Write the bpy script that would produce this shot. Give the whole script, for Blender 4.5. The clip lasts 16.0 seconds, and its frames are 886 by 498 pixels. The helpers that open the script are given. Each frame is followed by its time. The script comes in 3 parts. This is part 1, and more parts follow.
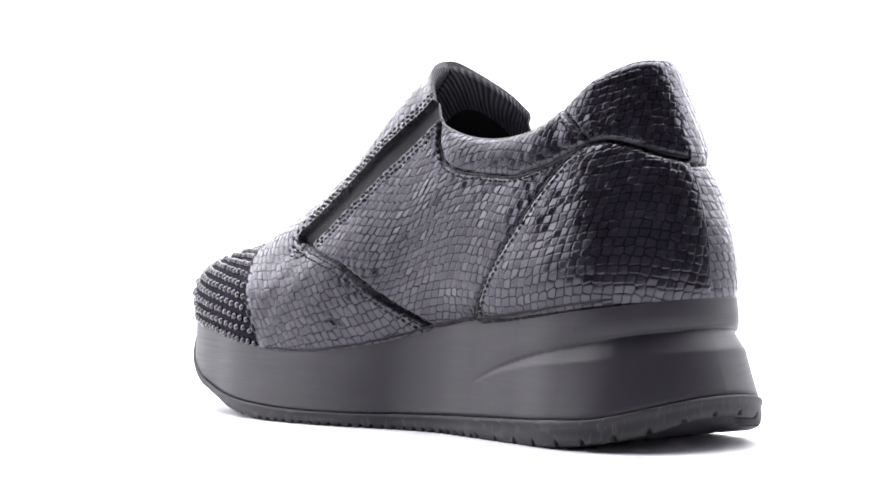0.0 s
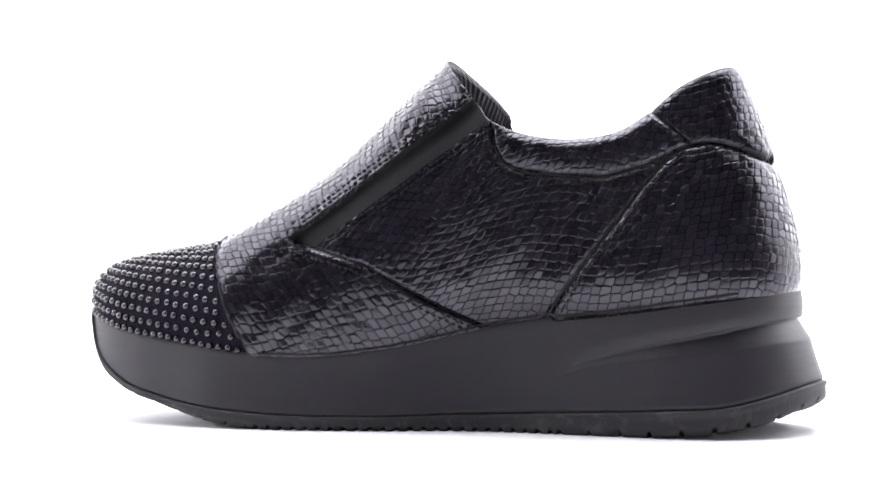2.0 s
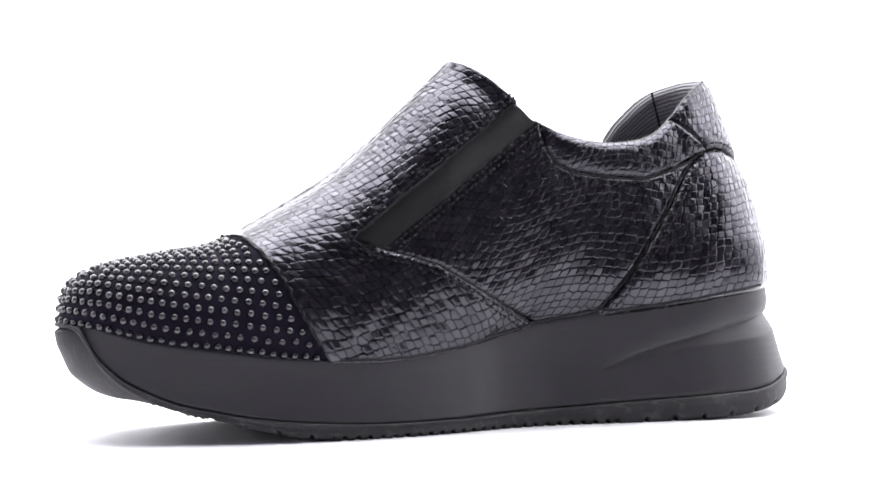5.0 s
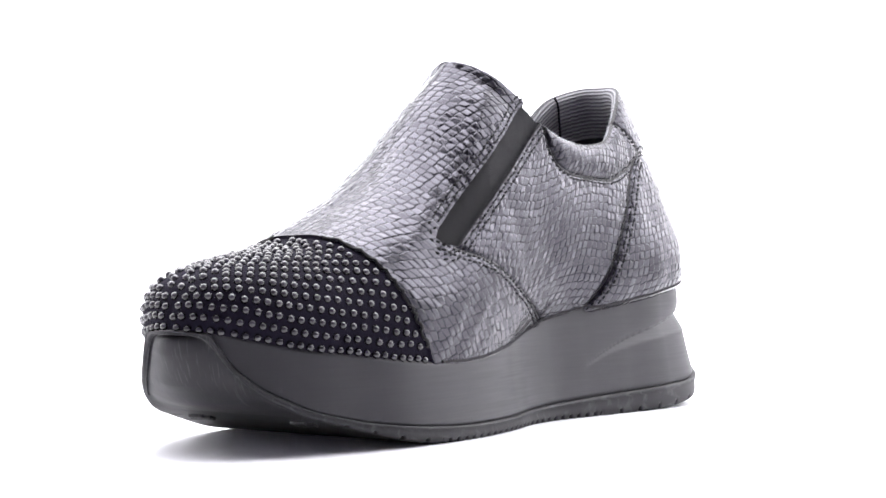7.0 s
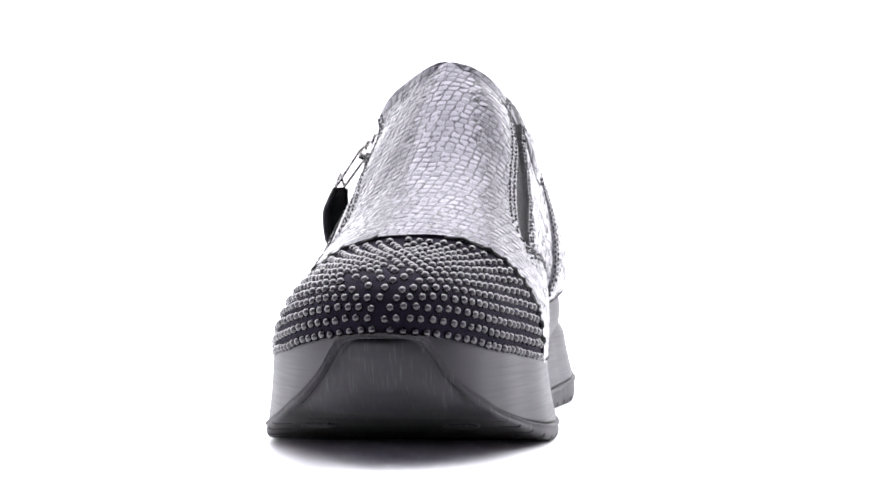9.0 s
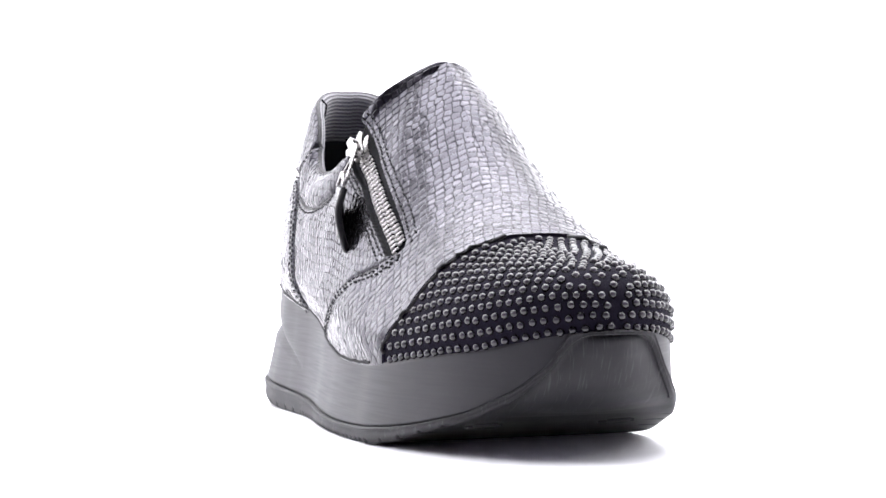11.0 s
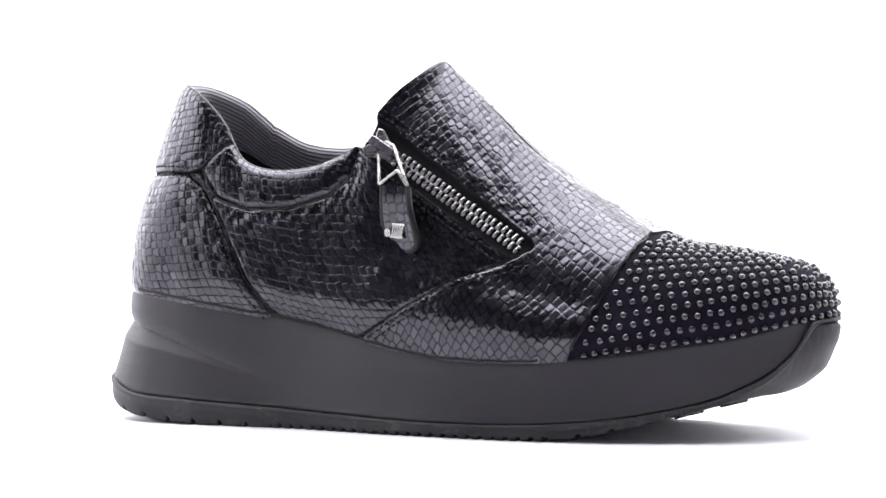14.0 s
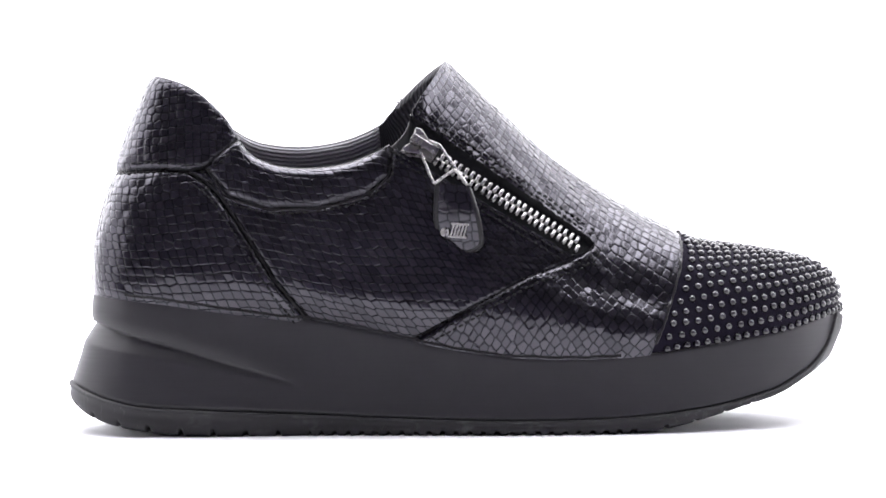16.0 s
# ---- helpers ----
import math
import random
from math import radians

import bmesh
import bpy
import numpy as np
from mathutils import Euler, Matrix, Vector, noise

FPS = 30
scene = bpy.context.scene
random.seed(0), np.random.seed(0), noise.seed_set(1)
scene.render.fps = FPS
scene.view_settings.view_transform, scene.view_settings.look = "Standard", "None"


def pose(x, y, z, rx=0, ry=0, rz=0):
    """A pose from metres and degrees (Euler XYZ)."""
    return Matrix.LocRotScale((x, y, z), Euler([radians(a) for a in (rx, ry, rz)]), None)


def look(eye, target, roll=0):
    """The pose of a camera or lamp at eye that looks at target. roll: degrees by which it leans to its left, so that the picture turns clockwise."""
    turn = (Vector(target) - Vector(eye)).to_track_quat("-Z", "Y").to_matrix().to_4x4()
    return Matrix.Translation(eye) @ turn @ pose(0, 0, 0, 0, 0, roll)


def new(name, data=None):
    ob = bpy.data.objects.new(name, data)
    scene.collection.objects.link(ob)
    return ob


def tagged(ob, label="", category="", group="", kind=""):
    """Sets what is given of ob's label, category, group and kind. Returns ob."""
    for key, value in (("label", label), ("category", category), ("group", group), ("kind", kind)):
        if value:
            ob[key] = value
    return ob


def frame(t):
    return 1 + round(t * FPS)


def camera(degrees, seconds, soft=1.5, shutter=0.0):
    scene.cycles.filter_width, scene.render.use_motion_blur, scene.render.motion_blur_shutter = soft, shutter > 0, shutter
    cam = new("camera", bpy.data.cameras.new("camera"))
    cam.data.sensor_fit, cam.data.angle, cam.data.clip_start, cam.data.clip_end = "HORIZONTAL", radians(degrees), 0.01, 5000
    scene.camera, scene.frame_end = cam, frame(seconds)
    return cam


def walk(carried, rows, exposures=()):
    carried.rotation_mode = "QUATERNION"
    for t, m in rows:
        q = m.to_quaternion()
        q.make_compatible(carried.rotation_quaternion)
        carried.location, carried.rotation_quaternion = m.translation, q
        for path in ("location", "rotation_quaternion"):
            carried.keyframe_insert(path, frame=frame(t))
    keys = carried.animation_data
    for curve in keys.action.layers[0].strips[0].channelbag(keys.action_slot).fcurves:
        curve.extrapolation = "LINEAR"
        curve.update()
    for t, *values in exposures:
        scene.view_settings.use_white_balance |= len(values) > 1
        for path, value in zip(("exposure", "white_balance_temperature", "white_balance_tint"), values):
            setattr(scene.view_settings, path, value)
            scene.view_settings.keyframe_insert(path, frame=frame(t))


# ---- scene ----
# The camera stands still before a turntable.
cam = camera(22.18, 16.0, 1.6)
EYE = (-0.00203, -0.8092, 0.0761)
AIM = (-0.00203, 0.1908, 0.0761 - math.tan(radians(0.981)))
walk(cam, [(0.0, look(EYE, AIM, -0.503)), (16.0, look(EYE, AIM, -0.503))])

# ---- world and light: a white light tent, open towards a dim room ----
world = bpy.data.worlds.new("dim_room")
world.use_nodes = True
world.node_tree.nodes["Background"].inputs[0].default_value = (0.9, 0.92, 1.0, 1)
world.node_tree.nodes["Background"].inputs[1].default_value = 0.02
scene.world = world


def softbox_light(name, eye, target, sx, sy, watts):
    data = bpy.data.lights.new(name, "AREA")
    data.shape, data.size, data.size_y, data.energy = "RECTANGLE", sx, sy, watts
    data.color = (0.968, 0.955, 1.0)
    ob = new(name, data)
    ob.matrix_world = look(eye, target)
    return ob


softbox_light("light_top", (0, 0.19, 0.78), (0, 0.08, 0), 0.9, 0.66, 14.8)
softbox_light("light_left", (-0.54, 0.24, 0.34), (0, 0.16, 0.06), 0.6, 0.6, 3.1)
softbox_light("light_right", (0.54, 0.24, 0.34), (0, 0.16, 0.06), 0.6, 0.6, 3.6)


# ---- materials ----
def material(name, colour, rough, metal=0.0, spec=0.5):
    m = bpy.data.materials.new(name)
    m.use_nodes = True
    b = m.node_tree.nodes["Principled BSDF"]
    b.inputs["Base Color"].default_value = (*colour, 1)
    b.inputs["Roughness"].default_value = rough
    b.inputs["Metallic"].default_value = metal
    b.inputs["Specular IOR Level"].default_value = spec
    return m, m.node_tree.nodes, m.node_tree.links, b


def ramp(nodes, links, source, lo, hi, out_lo, out_hi):
    r = nodes.new("ShaderNodeMapRange")
    links.new(source, r.inputs["Value"])
    for key, value in (("From Min", lo), ("From Max", hi), ("To Min", out_lo), ("To Max", out_hi)):
        r.inputs[key].default_value = value
    return r.outputs["Result"]


def noise_tex(nodes, links, scale, detail=4.0, coords="Object"):
    c = nodes.new("ShaderNodeTexCoord")
    n = nodes.new("ShaderNodeTexNoise")
    n.inputs["Scale"].default_value, n.inputs["Detail"].default_value = scale, detail
    links.new(c.outputs[coords], n.inputs["Vector"])
    return n.outputs["Fac"]


def bump(nodes, links, b, height, distance, strength=1.0):
    n = nodes.new("ShaderNodeBump")
    n.inputs["Distance"].default_value, n.inputs["Strength"].default_value = distance, strength
    links.new(height, n.inputs["Height"])
    links.new(n.outputs["Normal"], b.inputs["Normal"])


def mix_colour(nodes, links, fac, a, c):
    n = nodes.new("ShaderNodeMix")
    n.data_type = "RGBA"
    links.new(fac, n.inputs["Factor"])
    n.inputs[6].default_value, n.inputs[7].default_value = (*a, 1), (*c, 1)
    return n.outputs[2]


def scale_leather():
    """Black laminated leather with an embossed reptile print: each scale has its own gloss, the cracks are dull, with
    shade put into their dark colour.
    """
    m, nodes, links, b = material("reptile_print_leather", (0.2, 0.2, 0.21), 0.3, 0.9)
    at = nodes.new("ShaderNodeAttribute")
    at.attribute_name = "crack"
    cell = nodes.new("ShaderNodeAttribute")
    cell.attribute_name = "cell"
    tone = mix_colour(nodes, links, cell.outputs["Fac"], (0.045, 0.0437, 0.0505), (0.064, 0.0622, 0.071))
    mix = nodes.new("ShaderNodeMix")
    mix.data_type = "RGBA"
    links.new(at.outputs["Fac"], mix.inputs["Factor"])
    links.new(tone, mix.inputs[6])
    mix.inputs[7].default_value = (0.011, 0.0105, 0.013, 1)
    links.new(mix.outputs[2], b.inputs["Base Color"])
    add = nodes.new("ShaderNodeMath")
    add.operation = "ADD"
    links.new(ramp(nodes, links, cell.outputs["Fac"], 0, 1, 0.11, 0.2), add.inputs[0])
    links.new(ramp(nodes, links, at.outputs["Fac"], 0, 1, 0.0, 0.14), add.inputs[1])
    links.new(add.outputs[0], b.inputs["Roughness"])
    bump(nodes, links, b, noise_tex(nodes, links, 1800, 3), 0.00006, 0.6)
    return m


def suede():
    m, nodes, links, b = material("black_suede", (0.006, 0.0055, 0.009), 0.95, 0, 0.06)
    n = noise_tex(nodes, links, 2600, 5)
    links.new(mix_colour(nodes, links, n, (0.006, 0.0049, 0.0095), (0.017, 0.014, 0.0255)), b.inputs["Base Color"])
    b.inputs["Sheen Weight"].default_value = 0.03
    bump(nodes, links, b, n, 0.0003)
    return m


def rubber(name, lo, hi, rough, scuff):
    m, nodes, links, b = material(name, lo, rough, 0, 0.45)
    n = noise_tex(nodes, links, 90, 6)
    links.new(mix_colour(nodes, links, n, lo, hi), b.inputs["Base Color"])
    # fine scuffs drawn along the length of the sole
    c = nodes.new("ShaderNodeTexCoord")
    stretch = nodes.new("ShaderNodeMapping")
    stretch.inputs["Scale"].default_value = (40, 40, scuff)
    links.new(c.outputs["Object"], stretch.inputs["Vector"])
    s = nodes.new("ShaderNodeTexNoise")
    s.inputs["Scale"].default_value, s.inputs["Detail"].default_value = 1.0, 5.0
    links.new(stretch.outputs["Vector"], s.inputs["Vector"])
    links.new(ramp(nodes, links, s.outputs["Fac"], 0.3, 0.75, rough - 0.03, rough + 0.06), b.inputs["Roughness"])
    bump(nodes, links, b, s.outputs["Fac"], 0.00009, 0.4)
    return m


def worn_rubber(name, lo, hi, rough, worn):
    """Rubber with thin pale scratches that cross one another."""
    m = rubber(name, lo, hi, rough, 160)
    nodes, links = m.node_tree.nodes, m.node_tree.links
    b = nodes["Principled BSDF"]
    base = b.inputs["Base Color"].links[0].from_socket
    c = nodes.new("ShaderNodeTexCoord")
    for turn, scale in ((0.9, 90), (-0.5, 130)):
        way = nodes.new("ShaderNodeMapping")
        way.inputs["Rotation"].default_value = (0.7, turn, turn)
        way.inputs["Scale"].default_value = (scale, scale * 14, scale)
        links.new(c.outputs["Object"], way.inputs["Vector"])
        s = nodes.new("ShaderNodeTexNoise")
        s.inputs["Scale"].default_value, s.inputs["Detail"].default_value = 1.0, 2.0
        links.new(way.outputs["Vector"], s.inputs["Vector"])
        mix = nodes.new("ShaderNodeMix")
        mix.data_type = "RGBA"
        links.new(ramp(nodes, links, s.outputs["Fac"], 0.61, 0.71, 0, 1), mix.inputs["Factor"])
        links.new(base, mix.inputs[6])
        mix.inputs[7].default_value = (*worn, 1)
        base = mix.outputs[2]
    links.new(base, b.inputs["Base Color"])
    return m


def ribbed(name, lo, hi, pitch, rough):
    """Ribbed cloth: ribs of the given pitch along the second surface direction."""
    m, nodes, links, b = material(name, lo, rough, 0, 0.2)
    c = nodes.new("ShaderNodeTexCoord")
    w = nodes.new("ShaderNodeTexWave")
    w.wave_type, w.bands_direction, w.wave_profile = "BANDS", "Y", "SIN"
    w.inputs["Scale"].default_value = 0.314 / pitch
    w.inputs["Distortion"].default_value = 0.4
    links.new(c.outputs["UV"], w.inputs["Vector"])
    links.new(mix_colour(nodes, links, w.outputs["Fac"], lo, hi), b.inputs["Base Color"])
    bump(nodes, links, b, w.outputs["Fac"], 0.0003)
    return m


def plain(name, colour, rough, metal=0.0, grain=900, depth=0.00005, spec=0.5):
    m, nodes, links, b = material(name, colour, rough, metal, spec)
    n = noise_tex(nodes, links, grain, 4)
    links.new(ramp(nodes, links, n, 0.3, 0.7, max(0.03, rough - 0.07), rough + 0.07), b.inputs["Roughness"])
    bump(nodes, links, b, n, depth, 0.5)
    return m


LEATHER = scale_leather()
SUEDE = suede()
MIDSOLE = rubber("midsole_rubber", (0.0138, 0.0132, 0.0158), (0.02, 0.0193, 0.0225), 0.5, 1500)
OUTSOLE = worn_rubber("outsole_rubber", (0.0095, 0.0091, 0.011), (0.0165, 0.0159, 0.0188), 0.6, (0.035, 0.035, 0.037))
LINING = ribbed("ribbed_lining_cloth", (0.16, 0.158, 0.168), (0.4, 0.397, 0.415), 1.5, 0.8)
TONGUE_LINING = ribbed("ribbed_tongue_cloth", (0.05, 0.049, 0.054), (0.13, 0.128, 0.138), 1.5, 0.85)
ELASTIC = ribbed("black_elastic_webbing", (0.012, 0.012, 0.013), (0.03, 0.03, 0.032), 0.5, 0.7)
TAPE = plain("black_zip_tape", (0.009, 0.009, 0.0105), 0.85, 0, 2500, 0.0002, 0.2)
THREAD = plain("black_thread", (0.011, 0.0107, 0.0125), 0.7, 0, 3000, 0.0001, 0.18)
SMOOTH_LEATHER = plain("smooth_black_leather", (0.009, 0.0088, 0.0105), 0.42, 0, 700, 0.0003, 0.3)
STUD = plain("black_glossy_stud", (0.013, 0.0125, 0.017), 0.09, 0.0, 600, 0.00002, 0.8)
STEEL = plain("polished_nickel", (0.34, 0.33, 0.325), 0.27, 1.0, 500, 0.00002)
MATTE_BLACK = plain("matte_black", (0.014, 0.0135, 0.0155), 0.9, 0, 1800, 0.0003)
INSOLE = plain("dark_insole_cloth", (0.03, 0.03, 0.032), 0.85, 0, 1500, 0.0003)
WHITE = plain("white_acrylic", (0.86, 0.86, 0.87), 0.6, 0, 60, 0.00002)
FABRIC = plain("white_tent_fabric", (0.85, 0.85, 0.86), 0.9, 0, 400, 0.0001)
DARK = plain("grey_room_paint", (0.62, 0.58, 0.72), 0.8, 0, 40, 0.0004)
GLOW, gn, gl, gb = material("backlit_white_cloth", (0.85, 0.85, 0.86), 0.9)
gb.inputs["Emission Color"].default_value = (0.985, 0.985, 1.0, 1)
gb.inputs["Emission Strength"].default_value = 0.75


# ---- mesh helpers ----
def mesh_of(name, verts, faces, mat, uv=None, floats=None, smooth=True):
    me = bpy.data.meshes.new(name)
    me.from_pydata([tuple(p) for p in np.asarray(verts, float)], [], [tuple(int(i) for i in q) for q in faces])
    me.materials.append(mat)
    for key, values in (floats or {}).items():
        layer = me.attributes.new(key, "FLOAT", "POINT")
        layer.data.foreach_set("value", np.asarray(values, np.float32))
    if uv is not None:
        layer = me.uv_layers.new(name="UVMap")
        index = np.zeros(len(me.loops), np.int32)
        me.loops.foreach_get("vertex_index", index)
        layer.data.foreach_set("uv", np.asarray(uv, np.float32)[index].ravel())
    if smooth:
        me.polygons.foreach_set("use_smooth", np.ones(len(me.polygons), bool))
    me.update()
    return me


def part(name, me, parent, label="", kind=""):
    ob = new(name, me)
    ob.parent = parent
    return tagged(ob, label, kind=kind)


def grid_faces(n, m, loop=False):
    i, j = np.meshgrid(np.arange(n if loop else n - 1), np.arange(m - 1), indexing="ij")
    k = (i + 1) % n
    return np.stack([i * m + j, k * m + j, k * m + j + 1, i * m + j + 1], -1).reshape(-1, 4)


def spline(knots, values, square=False):
    """A smooth curve through values at knots; gives a function of the knot parameter."""
    k, v = np.asarray(knots, float), np.asarray(values, float)
    if v.ndim == 1:
        v = v[:, None]
    step = np.diff(k)[:, None]
    slope = np.diff(v, axis=0) / step
    tangent = np.empty_like(v)
    tangent[0], tangent[-1] = slope[0], slope[-1]
    if square == "rim":
        tangent[[0, -1], 0] = tangent[[0, -1], 2] = 0
    if square in (True, "start"):  # the end runs straight across the shoe
        tangent[0, [c for c in range(v.shape[1]) if c != 1]] = 0
    if square in (True, "end"):
        tangent[-1, 0] = 0
    tangent[1:-1] = (slope[:-1] * step[1:] + slope[1:] * step[:-1]) / (step[:-1] + step[1:])

    def at(t):
        t = np.clip(np.asarray(t, float), k[0], k[-1])
        i = np.clip(np.searchsorted(k, t, side="right") - 1, 0, len(k) - 2)
        h = k[i + 1] - k[i]
        s = ((t - k[i]) / h)[..., None]
        h = h[..., None]
        out = ((1 + 2 * s) * (1 - s) ** 2 * v[i] + s * (1 - s) ** 2 * h * tangent[i]
               + s * s * (3 - 2 * s) * v[i + 1] + s * s * (s - 1) * h * tangent[i + 1])
        return out[..., 0] if out.shape[-1] == 1 else out
    return at


def along(points):
    """The curve y(x) through points, sorted by x."""
    p = sorted(points)
    return spline([a for a, _ in p], [b for _, b in p])


def inside(poly, x, z):
    hit = np.zeros(x.shape, bool)
    for (x0, z0), (x1, z1) in zip(poly, poly[1:] + poly[:1]):
        if z0 == z1:
            continue
        cross = (z0 > z) != (z1 > z)
        hit ^= cross & (x < (x1 - x0) * (z - z0) / (z1 - z0) + x0)
    return hit


def far_from(line, x, z):
    d = np.full(x.shape, 1e9)
    for (x0, z0), (x1, z1) in zip(line, line[1:]):
        ex, ez = x1 - x0, z1 - z0
        s = np.clip(((x - x0) * ex + (z - z0) * ez) / (ex * ex + ez * ez), 0, 1)
        d = np.minimum(d, np.hypot(x - x0 - s * ex, z - z0 - s * ez))
    return d


def box(bm, m, sx, sy, sz, bevel=0.0):
    made = bmesh.ops.create_cube(bm, size=1.0, matrix=m @ Matrix.Diagonal((sx, sy, sz, 1)))
    if bevel:
        edges = list({e for v in made["verts"] for e in v.link_edges})
        bmesh.ops.bevel(bm, geom=edges, offset=bevel, segments=2, affect="EDGES", profile=0.5)


def from_bm(name, bm, mat, smooth=False):
    me = bpy.data.meshes.new(name)
    bm.to_mesh(me)
    bm.free()
    me.materials.append(mat)
    if smooth:
        me.polygons.foreach_set("use_smooth", np.ones(len(me.polygons), bool))
    return me


def tube(points, radius, sides=8, closed=False):
    """A round wire through the points (metres)."""
    p = np.asarray(points, float)
    t = np.roll(p, -1, 0) - np.roll(p, 1, 0) if closed else np.gradient(p, axis=0)
    t /= np.linalg.norm(t, axis=1)[:, None] + 1e-12
    ref = np.array([0.31, 0.87, 0.38])
    a = np.cross(t, ref)
    a /= np.linalg.norm(a, axis=1)[:, None] + 1e-12
    b = np.cross(t, a)
    ang = np.linspace(0, 2 * np.pi, sides, endpoint=False)
    ring = p[:, None] + radius * (np.cos(ang)[None, :, None] * a[:, None] + np.sin(ang)[None, :, None] * b[:, None])
    n = len(p)
    faces = []
    for i in range(n if closed else n - 1):
        k = (i + 1) % n
        for j in range(sides):
            l = (j + 1) % sides
            faces.append((i * sides + j, k * sides + j, k * sides + l, i * sides + l))
    if not closed:
        faces += [tuple(range(sides))[::-1], tuple((n - 1) * sides + j for j in range(sides))]
    return ring.reshape(-1, 3), faces


# ---- the place ----
def sweep():
    """White floor that curves up into the backdrop."""
    prof = [(-0.66 + 0.05 * i, 0.0) for i in range(22)]
    for i in range(1, 13):
        a = i / 12 * math.pi / 2
        prof.append((0.4 + 0.22 * math.sin(a), 0.22 - 0.22 * math.cos(a)))
    xs = np.linspace(-0.6, 0.6, 13)
    v = [(x, y, z) for x in xs for y, z in prof]
    return mesh_of("floor", v, grid_faces(13, len(prof)), WHITE)


floor_sheet = tagged(new("floor", sweep()), "seamless white acrylic floor under the shoe", kind="structure")


def slab(name, mat, cx, cy, cz, sx, sy, sz, label):
    bm = bmesh.new()
    box(bm, pose(cx, cy, cz), sx, sy, sz)
    return tagged(new(name, from_bm(name, bm, mat)), label, kind="structure")


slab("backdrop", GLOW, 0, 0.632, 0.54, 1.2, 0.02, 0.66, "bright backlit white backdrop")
slab("wall_west", FABRIC, -0.615, 0.25, 0.44, 0.02, 0.74, 0.88, "white tent wall")
slab("wall_east", FABRIC, 0.615, 0.25, 0.44, 0.02, 0.74, 0.88, "white tent wall")
slab("ceiling", FABRIC, 0, 0.18, 0.89, 1.25, 0.92, 0.02, "white tent roof")
slab("studio_floor", DARK, 0, 0, -0.035, 4.0, 4.0, 0.06, "dim grey studio floor")
slab("studio_wall_south", DARK, 0, -2.0, 1.2, 4.0, 0.05, 2.4, "dim grey studio wall")
slab("studio_wall_north", DARK, 0, 2.0, 1.2, 4.0, 0.05, 2.4, "dim grey studio wall")
slab("studio_wall_west", DARK, -2.0, 0, 1.2, 0.05, 3.9, 2.4, "dim grey studio wall")
slab("studio_wall_east", DARK, 2.0, 0, 1.2, 0.05, 3.9, 2.4, "dim grey studio wall")
slab("studio_ceiling", DARK, 0, 0, 2.44, 4.0, 4.0, 0.06, "dim grey studio ceiling")

# ---- the shoe: lengths in millimetres, x to the toe, y to its left ----
MM = 0.001
shoe = tagged(new("shoe"), "black reptile-print leather slip-on wedge sneaker with studded suede toe", "shoe")

feather = along([(143, 40.3), (135, 38.6), (116, 33.9), (96, 31), (77, 28.3), (57, 26.4), (38, 26), (18, 27.2), (0, 30.3),
                 (-20, 34.8), (-40, 38.7), (-60, 41.3), (-80, 43.8), (-98, 46.3), (-126, 49.7)])
line_z = along([(143, 39.6), (137.4, 39), (135.8, 35.2), (133.3, 29.5), (129.3, 24.4), (118, 16.8), (97, 10.3), (78, 7.3), (58, 5.6), (20, 4.8), (-20, 5.8), (-60, 7.6),
                (-88, 9.0), (-115, 11.4), (-125, 14.2), (-134, 17.5)])
ground_z = along([(143, 38.4), (138.5, 37), (136, 32.6), (133.3, 27), (129.3, 21.8), (117.5, 14), (97, 7.6), (87, 5), (77, 2.6), (67, 0.9), (52, 0), (20, 0), (-78, 0),
                  (-95, 0.6), (-105, 1.7), (-115, 3.2), (-125, 6), (-134, 11)])

# Stations from the middle of the heel to the tip of the toe: the foot line on the sole, and the collar or the ridge.
FOOT = {1: [(-124.6, -4), (-121.4, 11.5), (-112.2, 22.3), (-93, 27.5), (-70, 26.5), (-45, 24.5), (-25, 23.5), (-8, 26), (8, 31.5), (18, 34.5), (28, 37)],
        -1: [(-124.6, -4), (-121.7, -18.2), (-112.3, -28), (-93, -33.5), (-70, -35), (-48, -36), (-28, -38.5), (-12, -41.5), (4, -44), (15, -45.5), (26, -46.5)]}
TOE_FOOT = {1: [(45, 39.5), (60, 40.5), (75, 40.5), (92, 37.6), (110, 33.5), (124, 27.2), (133.5, 19), (139, 11), (141.6, 2.5)],
            -1: [(45, -47), (60, -47), (75, -45.5), (92, -41.5), (110, -34.5), (124, -25.5), (133.5, -15.5), (139, -6.5), (141.6, 2.5)]}
COLLAR = {1: [(-104, -4.5, 123.2), (-99.9, 4.6, 122.2), (-90.8, 11.3, 117.5), (-80, 16.3, 108), (-68, 21, 101.2), (-50, 23, 99.5), (-35, 24, 102.2), (-24, 23.5, 107.3),
              (-17.5, 19.6, 114.5), (-7, 11.8, 124.6), (-1, 0.5, 128.7)],
          -1: [(-104, -4.5, 123.2), (-100.2, -14.2, 122.7), (-90.6, -20.6, 119), (-79, -24, 109), (-68.5, -27.5, 94.7), (-51.5, -30, 90.5), (-33.5, -30, 93),
               (-19.5, -28, 100.2), (-12.5, -25.5, 112.5), (-7, -17, 121), (-1, 0.5, 128.7)]}
RIDGE = [(18.4, -0.5, 110.8), (38.8, -0.5, 91.8), (60, -0.5, 78.8), (83.6, 0, 66.5), (104, 1, 62.7), (122, 1.8, 59.5), (133, 2.2, 55.8), (138.8, 2.5, 50.3), (141.6, 2.5, 40.3)]
ARCH = [0, 0, 0, 0, 0, 0, 0, 0.12, 0.38, 0.66, 1, 1, 1, 1, 1, 1, 1, 1, 1, 1]
